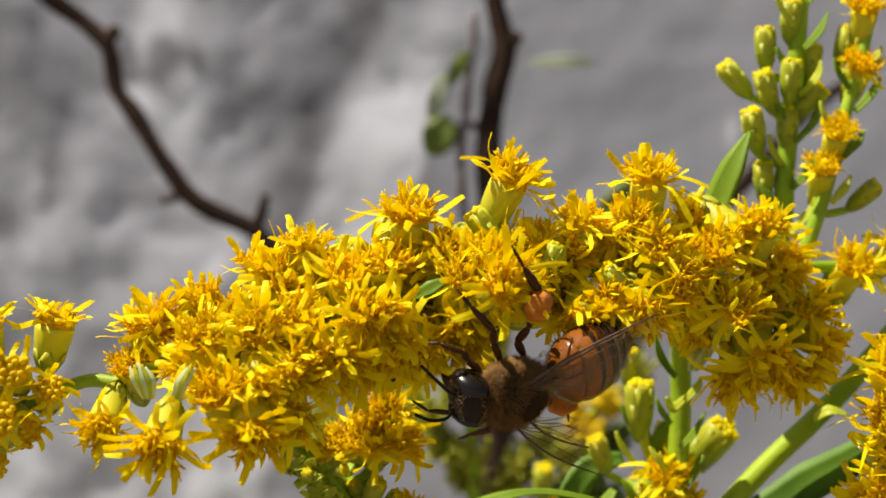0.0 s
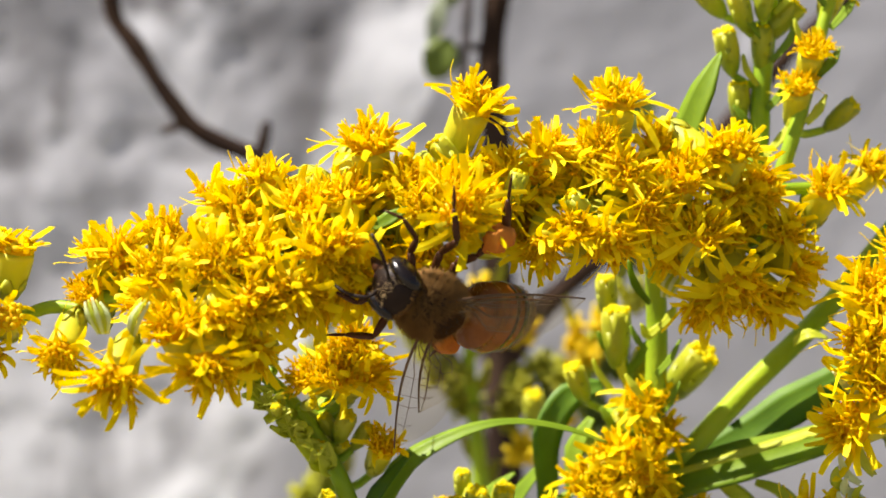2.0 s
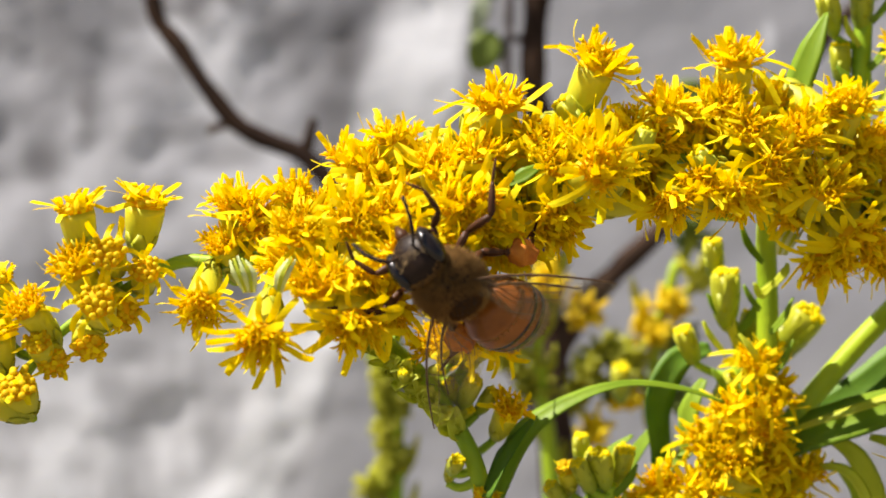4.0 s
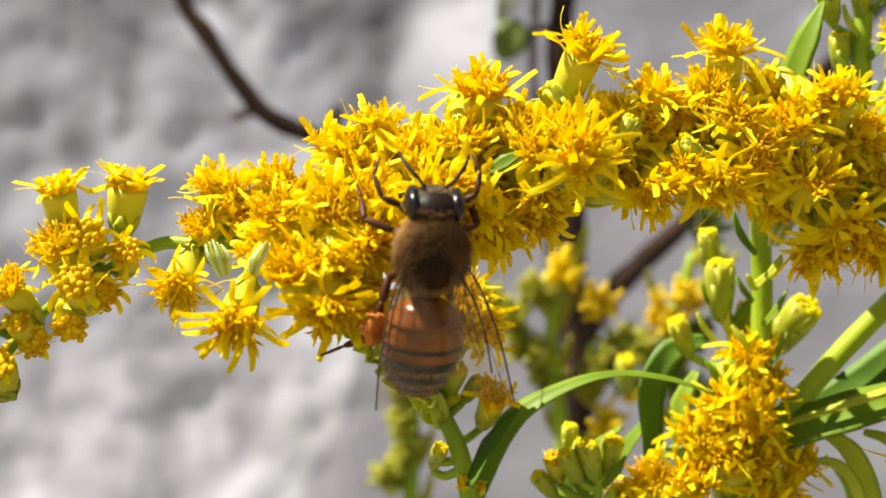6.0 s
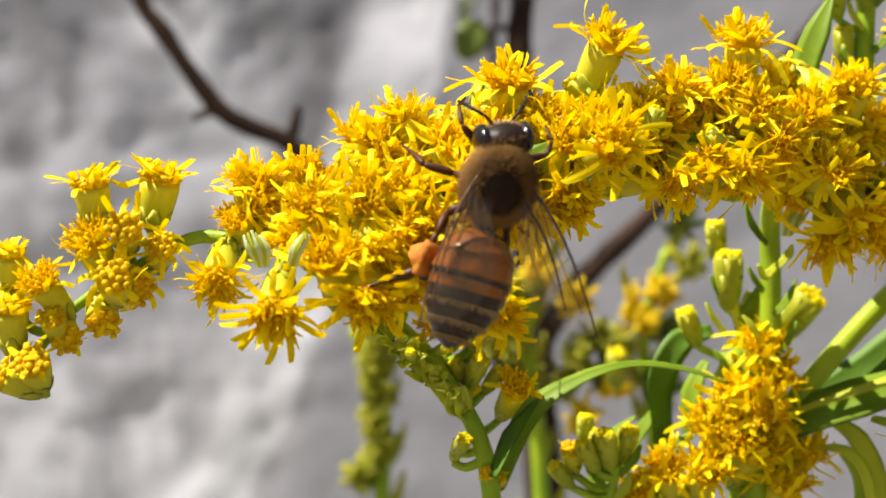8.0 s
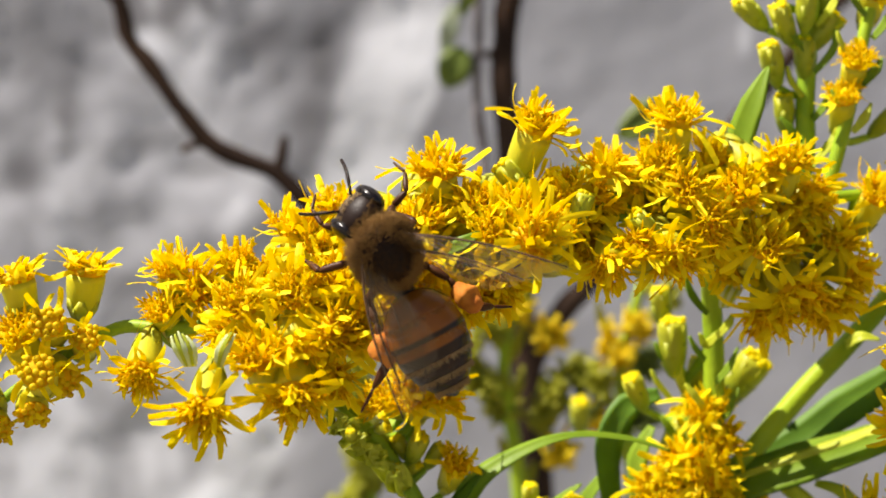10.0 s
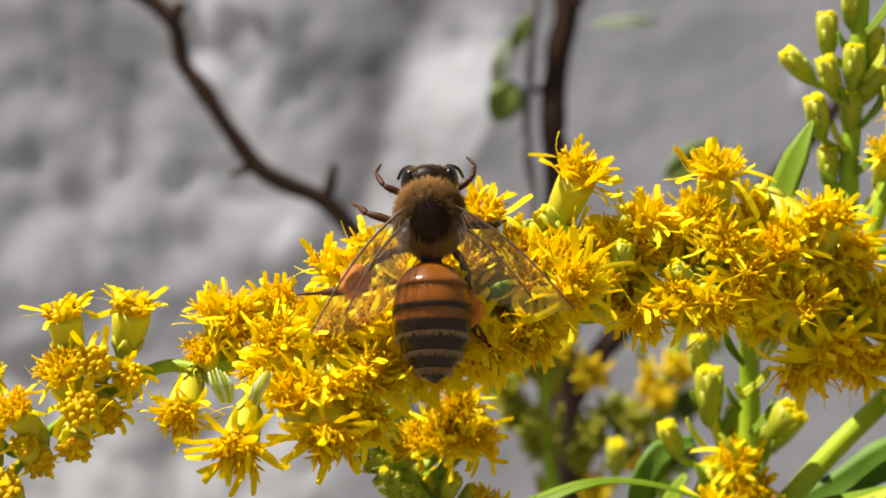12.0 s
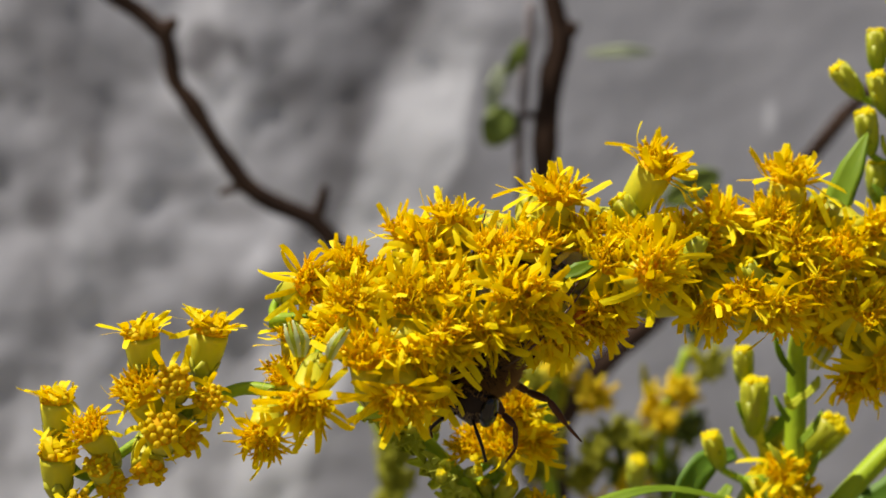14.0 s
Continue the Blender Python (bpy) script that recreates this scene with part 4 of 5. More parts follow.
for k in range(16):
    # pale curled bracts below the near cluster
    x, z = 30.2 + rnd.uniform(-0.9, 0.9), -6.2 - 0.5 * k
    leaf_of(near_spray, [(x + 1.2, 2.6, z - 1.0), (x + rnd.uniform(-0.3, 0.5), 1.6, z - 0.2), (x + rnd.uniform(-0.7, 0.3), 1.2 + rnd.uniform(-0.3, 0.3), z + rnd.uniform(0.5, 1.3))], [0.3, rnd.uniform(0.5, 0.8), 0.12],
            (-0.4, -0.8, 0.3), (WHITISH, PALE)[k % 2], "bract", fold=0.45, label="whitish curled bract")
leaf_of(main_spray, [(10.8, 0.2, 4.6), (12.2, -0.4, 4.9), (13.4, -0.2, 5.5)], [0.4, 0.9, 0.2], (0, -0.9, 0.4), LEAF_GREEN, "bract", label="green bract")
leaf_of(main_spray, [(3.0, -4.6, 2.2), (4.2, -5, 2.8), (5.2, -4.8, 3.4)], [0.4, 0.9, 0.2], (0, -0.9, 0.4), LEAF_GREEN, "bract", label="green bract")
leaf_of(main_stem, [(20.2, 8, -3.4), (19.3, 7.6, -4.1), (18.9, 7.4, -3.4)], [0.3, 0.7, 0.2], (0, -0.9, 0.4), PALE, "bract", label="pale green bract")
for k in range(46):
    s = k / 45
    x, z = -6.8 + 7.2 * s, -4.9 - 7.2 * s ** 1.2
    leaf_of(low_spray, [(x, 3.4, z), (x + rnd.uniform(-1, 0.6), 2.6, z + rnd.uniform(-0.2, 0.9)), (x + rnd.uniform(-1.5, 1), 2.4, z + rnd.uniform(0.3, 1.6))],
            [0.4, rnd.uniform(0.6, 0.95), 0.2], (rnd.uniform(-0.5, 0.5), -0.8, 0.4), PALE, "bract", fold=0.45, label="pale green bract")


for spray, foot, tip, count in ((main_stem, (19.2, 9, -13), (19.8, 7, 0), 9), (up_spray, (25.9, 8.6, 6), (26.9, 9, 22), 11), (up_spray, (28.0, 7, 8), (30.6, 8, 18), 7), (bud_spray, (18.3, 11, -12), (17.7, 10.6, -5), 6),
                                (bud_spray, (9.4, 7.6, -18), (10, 7, -15), 4)):
    for k in range(count):
        p, s = Vector(foot).lerp(Vector(tip), (k + 0.5) / count), (-1) ** k
        reach = rnd.uniform(1.3, 2.6)
        a = p + Vector((s * 0.35, -0.4, 0))
        leaf_of(spray, [a, a + Vector((s * 0.45 * reach, -0.3, 0.55 * reach)), a + Vector((s * rnd.uniform(0.5, 0.8) * reach, -0.2, reach * rnd.uniform(0.9, 1.2)))], [0.4, rnd.uniform(0.5, 0.8), 0.1],
                (-s * 0.6, -0.8, 0.2), (LEAF_GREEN, PALE)[k % 3 == 0], "bract", label="narrow green bract")


# ---- goldenrod farther back, before the wall ----
def far_goldenrod(label, base, points, clusters):
    """A spray deep behind: a stem, clumps of small heads and narrow leaves."""
    spray = new("goldenrod_spray")
    spray.location = Vector(base) * MM
    tagged(spray, label, "flower spray", "goldenrod sprays")
    line = curve_points(points, 5)
    part("stem", tube(bmesh.new(), [p - Vector(base) for p in line], taper(len(line), 0.9, 0.4), 7), STEM_GREEN, spray)
    down = curve_points([base, Vector(base) + Vector((1, 2, -60)), Vector(base) + Vector((4, 6, -200)), (base[0] + 4, base[1] + 8, -421)], 5)
    part("lower_stem", tube(bmesh.new(), [p - Vector(base) for p in down], taper(len(down), 0.9, 1.6), 7), STEM_GREEN, spray)
    for x, y, z, r, mat in clusters:
        bm = bmesh.new()
        for k in range(40):
            d = Vector((rnd.gauss(0, 1), rnd.gauss(0, 1), rnd.gauss(0, 1))).normalized()
            p = Vector((x, y, z)) - Vector(base) + d * r * rnd.uniform(0.35, 0.9)
            rod(bm, p, p + (d + Vector((0, -0.3, 0.4))) * rnd.uniform(0.8, 1.7), 0.34, 0.2, 5)
        part("flower_clump", bm, mat, spray)
    for k in range(9):
        # narrow leaves standing off the stem
        p = line[(2 + 3 * k) % len(line)] - Vector(base)
        s = (-1) ** k
        reach = rnd.uniform(3.0, 5.5)
        pts = curve_points([p, p + Vector((s * reach * 0.3, rnd.uniform(-1, 1), reach * 0.5)), p + Vector((s * reach * 0.45, rnd.uniform(-1.5, 1.5), reach))], 3)
        part("leaf", blade(bmesh.new(), pts, [0.5, 0.8, 1.0, 1.0, 0.8, 0.5, 0.1], (0.2 * s, -1, 0.2), 0.12), FAR_OLIVE, spray)
    return spray


far_goldenrod("blurred goldenrod spray with a few yellow clumps", (10, 52, -30), [(10, 52, -30), (9.5, 52, -18), (8.5, 51, -9), (9.5, 50, -4)],
              [(9.5, 50, -4.0, 0.82, FAR_YELLOW), (12.6, 50, -6.6, 0.74, FAR_YELLOW), (5.2, 50, -8.0, 0.82, FAR_OLIVE), (6.4, 50, -10.4, 0.82, FAR_OLIVE),
               (12.9, 50, -11.6, 0.49, FAR_OLIVE), (3.9, 51, -6.4, 0.57, FAR_OLIVE), (13.0, 51, -16.5, 0.82, FAR_YELLOW), (7.2, 50, -5.6, 0.74, FAR_OLIVE), (14.4, 51, -10.0, 0.9, FAR_OLIVE), (15.2, 51, -13.0, 0.82, FAR_LEAF), (8.2, 52, -12.6, 1.1, FAR_OLIVE), (11.8, 52, -13.6, 0.74, FAR_OLIVE)])
far_goldenrod("blurred goldenrod spray with orange-yellow clumps", (20, 52, -30), [(20, 52, -30), (19.5, 52, -18), (18.6, 51, -10), (20.5, 50, -2)],
              [(17.8, 50, -8.0, 1.3, FAR_YELLOW), (20.0, 50, -6.0, 0.74, FAR_YELLOW), (16.6, 50, -10.6, 0.66, FAR_OLIVE), (22.2, 50, -3.8, 0.98, FAR_OLIVE), (20.6, 51, -9, 0.82, FAR_LEAF),
               (22.0, 51, 0.0, 0.9, FAR_LEAF), (16.0, 51, -14.0, 0.82, FAR_YELLOW), (20, 51, -14, 1.1, FAR_LEAF)])
far_goldenrod("blurred pale green hanging spray before the wall", (-4.3, 60, -30), [(-4.3, 60, -30), (-3.8, 60, -20), (-3.9, 60, -14), (-6.4, 60, -8.8)],
              [(-4.3 + 0.3 * math.sin(2.1 * k), 60, -9.5 - 1.5 * k, 0.35, FAR_OLIVE) for k in range(9)] + [(-5.6, 60, -22.5, 0.7, FAR_OLIVE)])

# ---- the bee ----
bee = new("honey_bee")
tagged(bee, "brown honey bee with amber and black abdomen carrying orange pollen", "bee")


def hairs(center, radii, count, low, high, keep):
    """A coat of short hairs on a round body."""
    bm = bmesh.new()
    for _ in range(count):
        d = Vector((rnd.gauss(0, 1), rnd.gauss(0, 1), rnd.gauss(0, 1))).normalized()
        if not keep(d):
            continue
        p = Vector(center) + Vector((d.x * radii[0], d.y * radii[1], d.z * radii[2])) * 0.97
        lean = (d + Vector((rnd.uniform(-0.5, 0.5), rnd.uniform(-0.8, 0.1), rnd.uniform(-0.4, 0.4)))).normalized()
        side = d.orthogonal().normalized() * 0.022
        other = d.cross(side)
        tip = bm.verts.new(p + lean * rnd.uniform(low, high))
        feet = [bm.verts.new(p + o) for o in (side, other - side * 0.5, -other - side * 0.5)]
        for a, b in ((0, 1), (1, 2), (2, 0)):
            bm.faces.new((feet[a], feet[b], tip))
    return bm


thorax = part("thorax", ball(bmesh.new(), Matrix.Diagonal((1.72, 1.95, 1.62, 1)), 20, 14, 0.06), CHITIN, bee)


def on_disc(d):
    """The nearly bald, dark disc on the back of the thorax."""
    return d.z > -0.25 and (d.x / 0.76) ** 2 + ((d.y + 0.26) / 0.64) ** 2 < 1 + rnd.uniform(-0.5, 0.1)


part("fur", hairs((0, 0, 0), (1.72, 1.95, 1.62), 14000, 0.22, 0.62, lambda d: not on_disc(d)), FUR, thorax, "tan fur")
part("back_fur", hairs((0, 0, 0), (1.72, 1.95, 1.62), 13000, 0.10, 0.28, on_disc), FUR_DARK, thorax, "sparse dark brown fur")


def head_mesh():
    bm = ball(bmesh.new(), Matrix.Translation((0, 2.35, -0.65)) @ Matrix.Rotation(radians(14), 4, "X") @ Matrix.Diagonal((1.5, 0.98, 1.45, 1)), 20, 14)
    for v in bm.verts:
        v.co.x *= 1.0 - 0.16 * max(0.0, -v.co.z - 0.4)
    return bm


bee_head = part("head", head_mesh(), CHITIN, bee)
part("face_fur", hairs((0, 2.35, -0.6), (1.45, 0.9, 1.4), 2600, 0.12, 0.30, lambda d: abs(d.x) < 0.62 and d.y > 0.25 and d.z < 0.45), PALE_FUR, bee_head, "cream face hairs")
part("crown_fur", hairs((0, 2.35, -0.6), (1.5, 0.85, 1.45), 1600, 0.12, 0.34, lambda d: abs(d.x) < 0.7 and d.y < 0.1 and d.z > -0.2), FUR, bee_head, "tan hairs on the crown")
for s in (-1, 1):
    part("eye", ball(bmesh.new(), Matrix.Translation((s * 1.08, 2.45, -0.62)) @ Matrix.Rotation(radians(14), 4, "X") @ Matrix.Diagonal((0.50, 0.84, 1.22, 1)), 14, 10), EYE, bee_head,
         "glossy black eye")
    line = curve_points([(s * 0.35, 3.1, -0.8), (s * 0.9, 3.7, -0.5), (s * 1.5, 4.3, -1.2), (s * 1.8, 4.7, -2.2)], 4)
    part("antenna", tube(bmesh.new(), line, [0.085] * 5 + taper(len(line) - 5, 0.11, 0.09), 7), CHITIN, bee_head)
part("mandible", tube(bmesh.new(), [(0, 2.6, -1.8), (0, 2.8, -2.3), (0, 2.9, -2.8)], [0.45, 0.35, 0.12], 8), LEG_BROWN, bee_head)
part("waist", tube(bmesh.new(), [(0, -1.6, -0.25), (0, -2.3, -0.3), (0, -2.9, -0.35)], [0.8, 0.55, 0.8], 12), CHITIN, bee)


def abdomen_point(s):
    return Vector((0, -2.45 - 6.1 * s, -0.3 - 1.6 * s * s))


def abdomen_radius(s):
    return np.interp(s, [0, 0.06, 0.18, 0.36, 0.55, 0.72, 0.86, 0.95, 1.0], [0.75, 1.42, 2.0, 2.24, 2.18, 1.82, 1.26, 0.68, 0.15])


def tergite(s0, s1, dark_from, pale_to):
    """One plate of the abdomen, its rim lapping over the next: amber in front, dark behind, a downy line at the front of the rear plates."""
    bm, steps, rings = bmesh.new(), 13, []
    dark, pale = bm.verts.layers.float.new("dark"), bm.verts.layers.float.new("pale")
    for k in range(steps):
        u = k / (steps - 1)
        s = s0 + (s1 + 0.02 - s0) * u
        p, r = abdomen_point(s), abdomen_radius(min(1.0, s)) * (0.98 + 0.045 * u)
        ring = []
        for j in range(28):
            a = 2 * math.pi * j / 28
            v = bm.verts.new(p + Vector((0.94 * r * math.cos(a), 0, 0.86 * r * math.sin(a))))
            v[dark] = min(1.0, max(0.0, (u - dark_from) / 0.18 + 0.2 * math.cos(a) ** 2))
            v[pale] = min(1.0, max(0.0, (pale_to - u) / 0.10 + 0.5)) if pale_to else 0.0
            ring.append(v)
        rings.append(ring)
    for a, b in zip(rings, rings[1:]):
        for j in range(28):
            bm.faces.new((a[j], a[(j + 1) % 28], b[(j + 1) % 28], b[j]))
    bm.faces.new(rings[0][::-1])
    bm.faces.new(rings[-1])
    return bm


def fringe(s, count, low, high):
    """Short hairs lying back on the abdomen in a ring."""
    bm = bmesh.new()
    for _ in range(count):
        a, t = rnd.uniform(0, 2 * math.pi), s + rnd.uniform(-0.012, 0.02)
        r = abdomen_radius(t) * 0.99
        out = Vector((0.94 * math.cos(a), 0, 0.86 * math.sin(a)))
        p = abdomen_point(t) + out * r
        tip = bm.verts.new(p + (out * rnd.uniform(0.25, 0.6) + Vector((rnd.uniform(-0.2, 0.2), -1, rnd.uniform(-0.2, 0.2)))) * rnd.uniform(low, high))
        side = out.cross(Vector((0, 1, 0))).normalized() * 0.02
        feet = [bm.verts.new(p + o) for o in (side, -side, out * 0.03)]
        for m, n in ((0, 1), (1, 2), (2, 0)):
            bm.faces.new((feet[m], feet[n], tip))
    return bm


for s0, s1, dark_from, pale_to in ((0.0, 0.20, 1.1, 0), (0.20, 0.41, 0.72, 0), (0.41, 0.60, 0.44, 0), (0.60, 0.75, 0.14, 0.14), (0.75, 0.88, 0.08, 0.20), (0.88, 0.985, -0.2, 0.20)):
    plate = part("abdomen_segment", tergite(s0, s1, dark_from, pale_to), TERGITE, bee, "plain amber segment" if dark_from > 1 else "amber segment with a dark rim" if dark_from > 0.4 else "black segment with a cream line")
    if s0 > 0.1:
        part("hair_band", fringe(s0 + 0.025, 220 if s0 < 0.5 else 700, 0.10, 0.22 if s0 < 0.5 else 0.36), FUR if s0 < 0.5 else PALE_FUR, plate, "tan hair band" if s0 < 0.5 else "cream hair band")
part("side_hair", hairs((0, -5.0, -0.6), (1.95, 3.2, 1.7), 900, 0.15, 0.32, lambda d: d.z < 0.1), FUR, bee, "pale hairs along the flank")


def wing_mesh(length, width, s):
    """A wing lying back along -y from its root, leading edge outwards."""
    bm, n = bmesh.new(), 12
    top, low = [], []
    for k in range(n + 1):
        t = k / n
        lead = s * (0.30 * width * math.sin(math.pi * t ** 0.8) * 0.55 + 0.04 * length * t)
        trail = lead - s * width * (math.sin(math.pi * min(1, 0.06 + t * 0.94) ** 1.45) ** 0.75 if t < 1 else 0.02) - s * 0.05
        row_t, row_l = [], []
        for j in range(5):
            x = lead + (trail - lead) * j / 4
            z = 0.12 * math.sin(t * 3.0) + 0.07 * math.sin(j * 1.9 + t * 5)
            row_t.append(bm.verts.new((x, -length * t, z + 0.012)))
            row_l.append(bm.verts.new((x, -length * t, z - 0.012)))
        top.append(row_t)
        low.append(row_l)
    for rows, flip in ((top, 1), (low, -1)):
        for a, b in zip(rows, rows[1:]):
            for j in range(4):
                bm.faces.new((a[j], a[j + 1], b[j + 1], b[j])[::flip])
    return bm


def vein_mesh(length, width, s):
    bm = bmesh.new()
    edge = [(s * (0.30 * width * math.sin(math.pi * t ** 0.8) * 0.55 + 0.04 * length * t), -length * t, 0.12 * math.sin(t * 3.0)) for t in [k / 12 for k in range(13)]]
    tube(bm, edge, taper(13, 0.09, 0.045), 6)
    for start, stop, across in ((0.03, 0.85, 0.22), (0.05, 0.7, 0.5), (0.05, 0.5, 0.8)):
        pts = [(p[0] - s * width * across * math.sin(math.pi * t) ** 0.6 * min(1, t * 3), p[1], p[2] + 0.02) for p, t in zip(edge, [k / 12 for k in range(13)]) if start <= t <= stop]
        tube(bm, pts, taper(len(pts), 0.03, 0.016), 5)
    for t, a, b in ((0.38, 0.0, 0.5), (0.52, 0.05, 0.75), (0.66, 0.0, 0.55), (0.75, 0.0, 0.35), (0.45, 0.4, 0.85)):
        k = int(t * 12)
        p = edge[k]
        tube(bm, [(p[0] - s * width * a * 0.9, p[1], p[2] + 0.02), (p[0] - s * width * (a + b) / 2 * 0.9, p[1] - 0.35, p[2] + 0.02), (p[0] - s * width * b * 0.9, p[1] - 0.3, p[2] + 0.02)], 0.015, 5)
    return bm


wings = {}
for s, side in ((-1, "left"), (1, "right")):
    fore = part("forewing", wing_mesh(8.6, 2.9, s), WING, bee, "clear brownish forewing")
    part("venation", vein_mesh(8.6, 2.9, s), VEIN, fore, "dark brown veins")
    hind = part("hindwing", wing_mesh(6.0, 2.2, s), WING, bee, "clear brownish hindwing")
    part("venation", vein_mesh(6.0, 2.2, s), VEIN, hind, "dark brown veins")
    wings[side] = (fore, hind)


def leg_mesh(points, radii):
    """A jointed leg: pinched at each joint, thicker between."""
    bm = bmesh.new()
    pts = [Vector(p) for p in points]
    for (a, b), (r0, r1) in zip(zip(pts, pts[1:]), radii):
        r0, r1 = r0 * 0.8, r1 * 0.8
        path = [a + (b - a) * t for t in (0, 0.12, 0.5, 0.9, 1.0)]
        tube(bm, path, [r0 * 0.55, r0 * 0.9, (r0 + r1) / 2 * 1.15, r1 * 0.95, r1 * 0.55], 8)
    return bm


legs = []
for s in (-1, 1):
    plans = (
        ("foreleg", (s * 0.8, 1.3, -1.3), [(0, 0, 0), (s * 0.7, 0.7, -0.6), (s * 1.6, 1.2, -0.5), (s * 1.9, 2.2, -1.3), (s * 1.5, 2.9, -2.0)], [(0.22, 0.28), (0.26, 0.2), (0.2, 0.14), (0.13, 0.08)]),
        ("middle_leg", (s * 1.1, 0.1, -1.4), [(0, 0, 0), (s * 1.2, 0.2, -0.4), (s * 2.7, 0.5, 0.2), (s * 3.9, 1.2, -0.9), (s * 4.8, 1.6, -1.6)], [(0.22, 0.28), (0.28, 0.24), (0.27, 0.18), (0.14, 0.08)]),
        ("hind_leg", (s * 1.1, -1.3, -1.3), [(0, 0, 0), (s * 0.9, -0.5, -0.3), (s * 1.35, -1.6, 0.2), (s * 2.1, -3.6, -0.2), (s * 3.5, -4.2, -0.8), (s * 4.8, -4.8, -1.3)],
         [(0.24, 0.3), (0.3, 0.26), (0.26, 0.42), (0.36, 0.22), (0.13, 0.08)]))
    for name, root, points, radii in plans:
        leg = part(name, leg_mesh(points, radii), LEG_BROWN, bee, "dark brown leg")
        if name == "hind_leg":
            bm = ball(bmesh.new(), Matrix.Translation((s * 1.85, -2.95, 0.15)) @ Matrix.Rotation(radians(16 * s), 4, "Z") @ Matrix.Diagonal((0.72, 1.0, 0.68, 1)), 18, 14, 0.3)
            part("pollen_load", bm, POLLEN, leg, "orange pollen pellet")
        legs.append((leg, root, s, name))


def stance(at, forward, back):
    """A pose from millimetres, the way the head points and the way the back faces."""
    f = Vector(forward).normalized()
    u = Vector(back)
    at = Vector(at) - f * 0.5
    u = (u - f * u.dot(f)).normalized()
    m = Matrix((f.cross(u), f, u)).transposed().to_4x4()
    m.translation = at * MM
    return m


def wing_pose(s, root_y, sweep, lift, twist=12):
    return Matrix.Translation((s * 1.15 * MM, root_y * MM, 1.05 * MM)) @ Matrix.Rotation(radians(s * sweep), 4, "Z") @ Matrix.Rotation(radians(-lift), 4, "X") \
        @ Matrix.Rotation(radians(s * twist), 4, "Y")


def motions():
    walk(bee, [
        (0, stance((8.4, -5.0, -3.1), (-.88, -.4, -.28), (0, -.75, -.65))),
        (0.5, stance((7.8, -5.0, -3.4), (-.86, -.4, -.3), (0, -.75, -.65))),
        (1, stance((8.0, -5.2, -4.0), (-.82, -.45, -.35), (0, -.8, -.6))),
        (1.5, stance((6.5, -6.0, -3.8), (-.8, -.58, -.1), (0, -.85, -.5))),
        (2, stance((6.2, -6.5, -1.8), (-.68, -.68, .22), (0, -.88, -.45))),
        (2.5, stance((3.5, -7.5, -3.6), (-.85, -.5, .1), (0, -.9, -.4))),
        (3, stance((2.5, -8.0, -5.2), (-.52, -.83, 0), (-.3, -.9, -.3))),
        (3.5, stance((0.7, -8.5, -2.0), (-.62, -.65, .4), (-.2, -.95, -.2))),
        (4, stance((-0.3, -10.0, -2.8), (-.62, -.65, .4), (-.2, -.95, -.2))),
        (4.2, stance((0.0, -10.5, -1.5), (-.55, -.6, .55), (-.2, -.95, -.2))),
        (5.2, stance((0.3, -10.7, -1.7), (-.1, -.05, .95), (.1, -1, 0))),
        (6.3, stance((0.8, -11.0, -1.4), (.28, -.35, .9), (.2, -.97, 0))),
        (6.5, stance((1.8, -11.0, 0.1), (.4, -.3, .86), (.25, -.95, .1))),
        (7, stance((1.5, -11.0, 0.7), (.36, .05, .93), (.2, -.97, .05))),
        (7.5, stance((2.1, -11.0, -0.4), (.5, .1, .86), (.2, -.96, .2))),
        (8, stance((1.8, -11.0, 1.3), (.28, .05, .96), (.15, -.97, .05))),
        (8.5, stance((1.3, -11.0, 2.2), (.05, .05, .98), (.1, -.98, .05))),
        (8.7, stance((0.7, -11.0, 2.1), (.02, .05, .98), (.1, -.98, .05))),
        (9.8, stance((0.0, -10.2, 2.8), (-.35, 0, .9), (.1, -.98, .05))),
        (10.8, stance((-0.6, -9.5, 3.7), (-.56, -.1, .82), (.1, -.95, -.1))),
        (11, stance((-0.5, -9.5, 3.3), (-.52, -.1, .84), (.1, -.95, -.1))),
        (11.2, stance((0.5, -9.0, 5.6), (-.3, .1, .93), (.05, -.95, .1))),
        (11.5, stance((-0.4, -8.0, 6.2), (-.03, .5, .86), (0, -.86, .5))),
        (12, stance((0.4, -8.0, 7.2), (-.03, .25, .96), (0, -.96, .25))),
        (12.4, stance((-3.7, -8.4, 8.7), (-.5, .34, .76), (.18, -.82, .45))),
        (12.5, stance((-2.5, -7.8, 8.7), (-.5, .48, .68), (.15, -.78, .55))),
        (12.7, stance((-4.5, -4.0, 8.1), (-.4, .85, .2), (.05, -.2, .95))),
        (12.9, stance((-5.9, -3.5, 7.6), (-.32, .93, .05), (-.05, -.05, .95))),
        (13, stance((-3.7, -3.0, 7.7), (-.18, .95, 0), (-.1, 0, .95))),
        (13.2, stance((-3.2, -2.5, 8.4), (-.14, .95, -.02), (-.1, 0, .95))),
        (13.5, stance((-3.3, 1.4, 7.1), (-.06, .95, -.06), (-.05, .06, .95))),
        (13.58, stance((-1.5, -0.5, 2.9), (-.85, .25, -.35), (-.2, .1, .9))),
        (13.68, stance((-0.7, -2.0, 0.6), (-.6, -.4, -.65), (-.2, -.8, .6))),
        (13.8, stance((-1.0, -4.0, -1.3), (-.45, -.35, -.8), (-.2, -.9, .35))),
        (14, stance((-0.6, -4.6, -1.7), (-.42, -.3, -.84), (-.2, -.9, .3))),
    ])
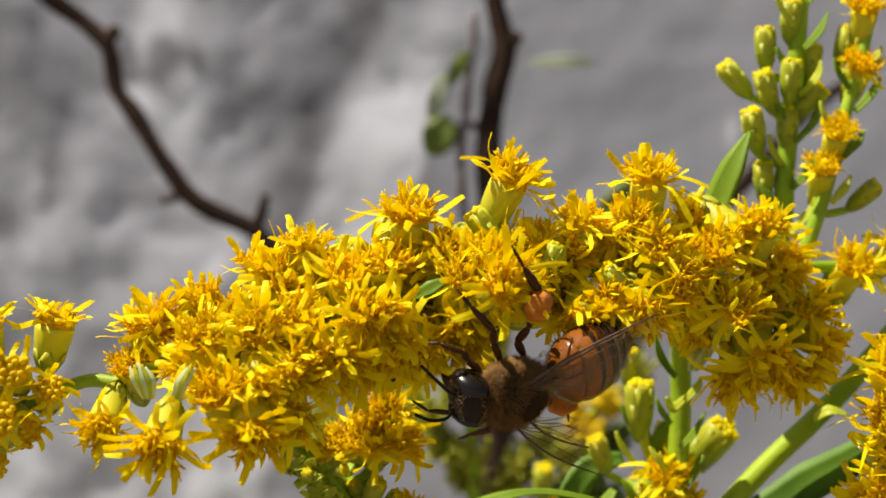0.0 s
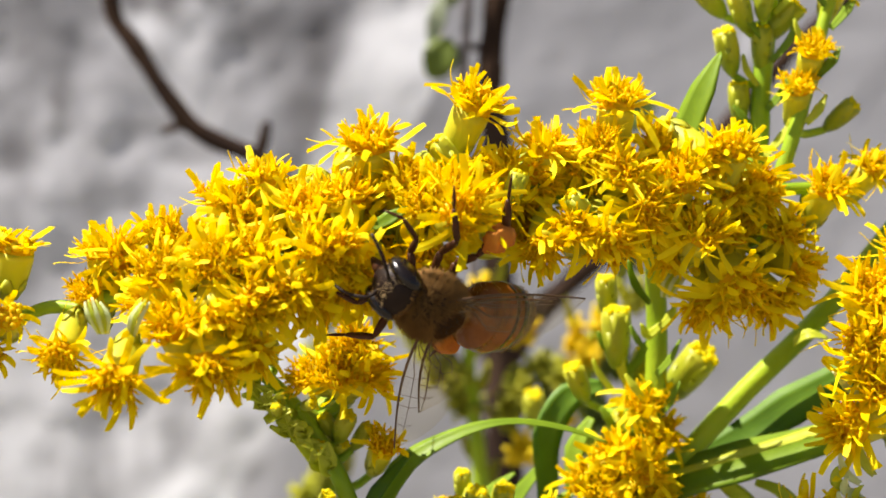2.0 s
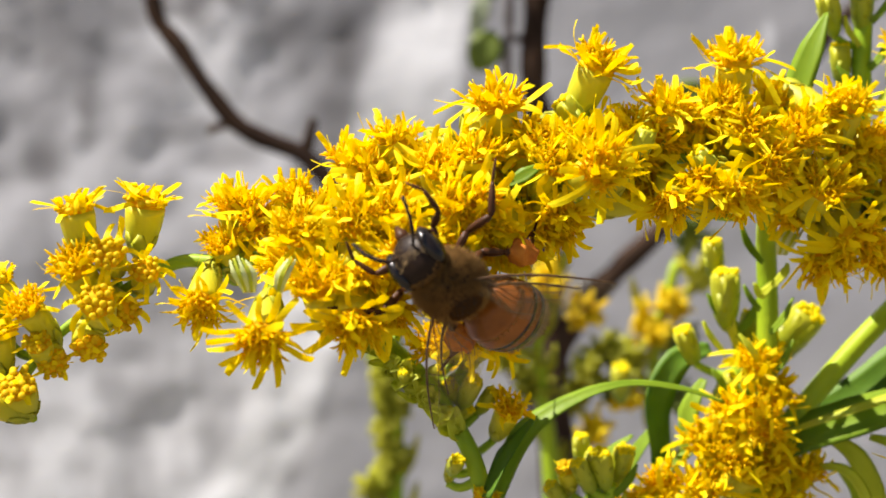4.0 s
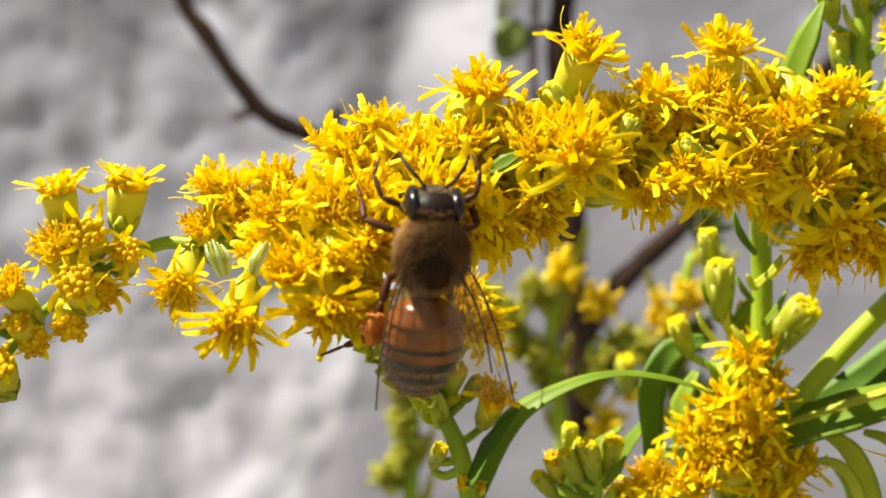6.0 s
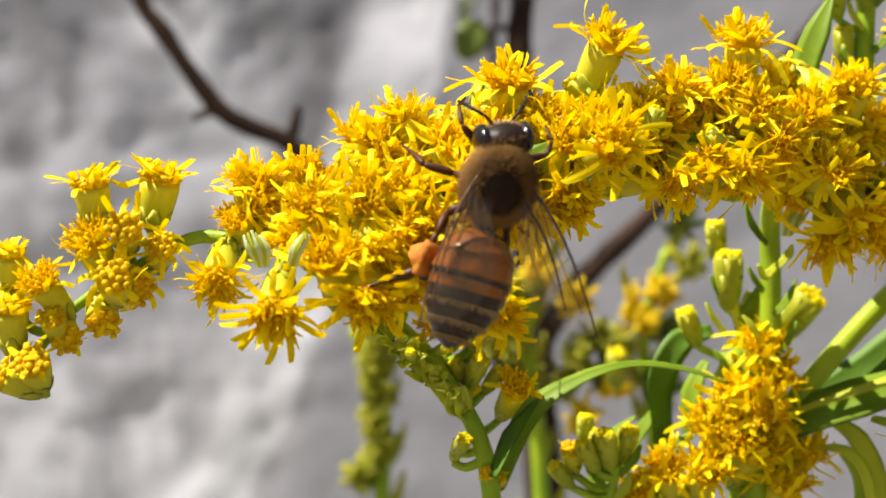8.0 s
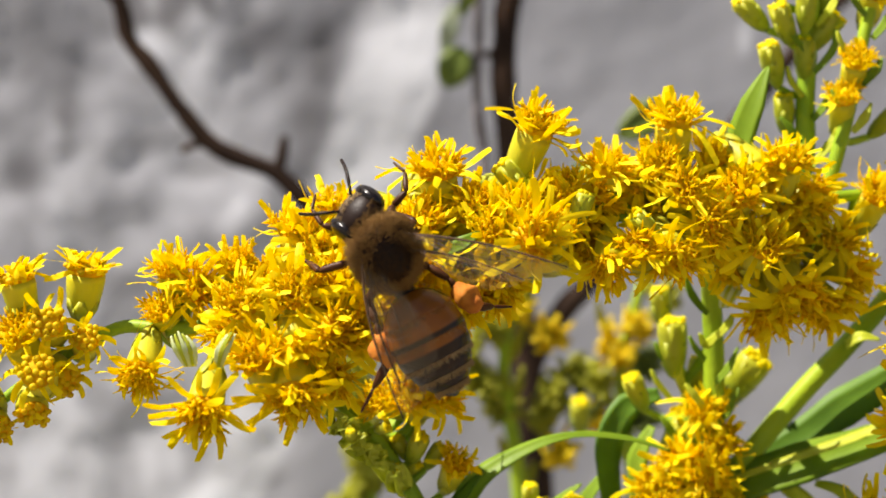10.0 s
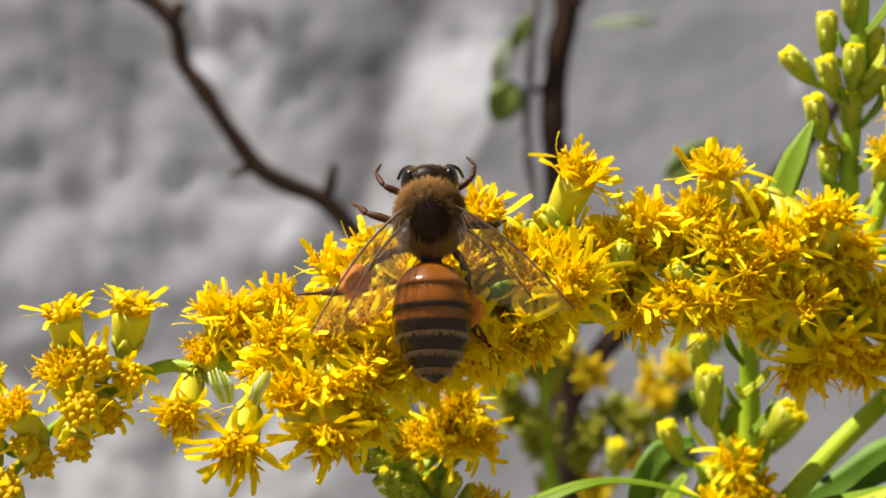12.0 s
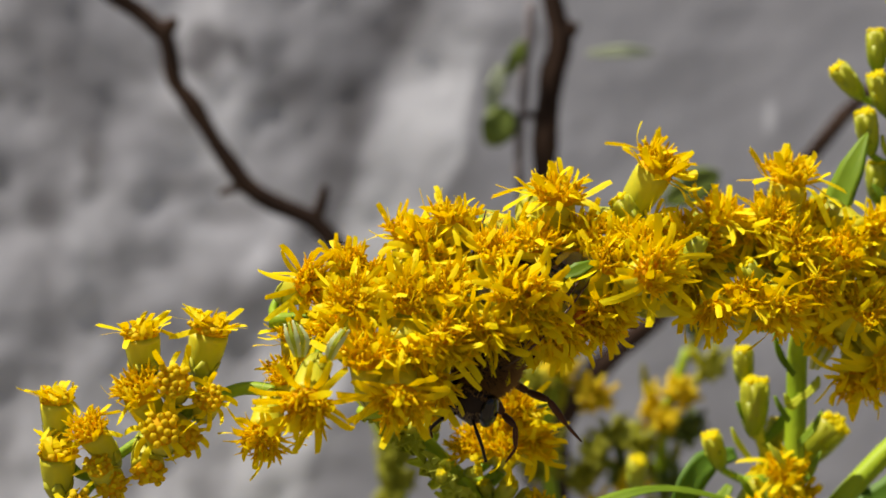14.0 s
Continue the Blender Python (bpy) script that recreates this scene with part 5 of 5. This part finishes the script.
    # sweep and lift of the wings, left then right
    beats = [(0, 42, 4, 18, 2), (1, 45, 4, 22, 2), (1.5, 64, 4, 12, 2), (2, 60, 4, 18, 2), (2.5, 70, 4, 20, 2), (3, 60, 2, 30, 2), (3.5, 45, 2, 25, 2), (4.2, 40, 2, 30, 2),
             (6.3, 4, 2, 22, 2), (7, 4, 2, 24, 2), (8, 5, 2, 38, 2), (8.5, 4, 2, 36, 2), (10.8, 14, 2, 56, 8, 12, 75), (11, 14, 2, 56, 8, 12, 75), (11.2, 4, 4, 30, 4), (11.5, 25, 6, 38, 6), (12, 34, 6, 44, 6),
             (12.4, 14, 22, 66, 16, -20, 26), (12.5, 14, 22, 66, 16, -20, 26), (12.7, 60, 10, 40, 50, 50, 12), (13, 58, 8, 36, 54, 50, 12), (13.2, 60, 4, 34, 58, 50, 12), (13.5, 26, -16, 62, 8, 30, 12), (13.6, 15, 2, 15, 2), (14, 15, 2, 15, 2)]
    beats = [row if len(row) > 5 else (*row, 12, 12) for row in beats]
    for side, s, at, tw in (("left", -1, 1, 5), ("right", 1, 3, 6)):
        fore, hind = wings[side]
        walk(fore, [(row[0], wing_pose(s, 0.4, row[at], row[at + 1], row[tw])) for row in beats])
        walk(hind, [(row[0], wing_pose(s, -0.5, row[at] * 0.93, row[at + 1] - 3, row[tw])) for row in beats])
    # the head turns on its neck
    neck = Vector((0, 1.7, -0.3)) * MM
    walk(bee_head, [(t, Matrix.Translation(neck) @ pose(0, 0, 0, nod, 0, turn) @ Matrix.Translation(-neck)) for t, nod, turn in (
        (0, 0, 0), (4.2, 0, 0), (6.5, -5, 0), (8.5, 0, 25), (11, 5, 25), (11.5, -35, 0), (12, -32, 0), (12.4, -42, 62), (12.6, -40, 66), (13, 0, 0), (14, 0, 0))])
    # small steps of the legs
    for k, (leg, root, s, name) in enumerate(legs):
        rows = []
        for j in range(57):
            t = j * 0.25
            swing, raise_ = 9 * math.sin(2.3 * t + 2.1 * k), 7 * math.cos(1.9 * t + 1.3 * k)
            if name == "hind_leg":
                # the leg that holds on is spread, the other one trails along the abdomen
                out = np.interp(t, [0, 2.5, 3.4, 6, 8.5, 10.5, 12, 12.5, 12.75, 13.25, 13.5, 14], [0, 0, 0, -12, -12, -8, 30, 12, -42, -42, -42, 0] if s < 0 else [55, 48, 8, -22, -22, 5, -16, -16, -14, -14, 20, -24])
                raise_ += np.interp(t, [12, 12.5, 12.75, 13.5, 14], [0, 0, 8, 8, 0]) if s < 0 else np.interp(t, [0, 2.5, 3.5, 8.5, 10.5, 12, 12.5, 12.75, 13.25, 13.5, 13.75], [0, 0, 38, 38, 10, 28, 28, -34, -34, -48, 0])
                swing = swing * 0.4 + s * out
            if name == "middle_leg":
                raise_ += np.interp(t, [5, 6, 11, 11.5, 12.2, 12.5, 13.5, 13.7], [0, 36, 36, 24, 20, 55, 55, 0] if s < 0 else [0, 60, 60, 50, 40, 30, 30, 0])
            rows.append((t, Matrix.Translation(Vector(root) * MM) @ pose(0, 0, 0, 0, s * raise_, swing)))
        walk(leg, rows)
    # the arch springs up on its stem as the bee climbs off its end
    foot = main_spray.location.copy()
    walk(main_spray, [(t, Matrix.Translation(foot) @ pose(0, 0, 0, 0, turn, 0)) for t, turn in ((0, -1.0), (2, -0.5), (4, 0), (13, 0), (13.5, 3.5), (14, 4.0))])
    # the drooping tip sways and is bent down at the end
    sway = [(0, -0.2, -1.6), (2.5, -0.4, -0.8), (3, -0.5, -0.7), (3.5, -0.2, -0.3), (4, -0.3, -0.0), (6.5, -0.4, 0.1), (7, -0.5, 0.1), (7.5, -0.2, 0.2), (8, 0.0, 0.0), (8.5, -0.5, -0.1), (11, -0.6, 0.3), (11.5, -0.4, 0.2), (12, -0.4, -0.2), (12.5, -0.5, -0.2), (13, -0.2, -0.6), (13.5, 0.2, -0.7), (14, 0.4, -1.7)]
    rest = tip_spray.location.copy()
    walk(tip_spray, [(t, Matrix.Translation(rest + Vector((dx, 0, dz)) * MM)) for t, dx, dz in sway])


motions()
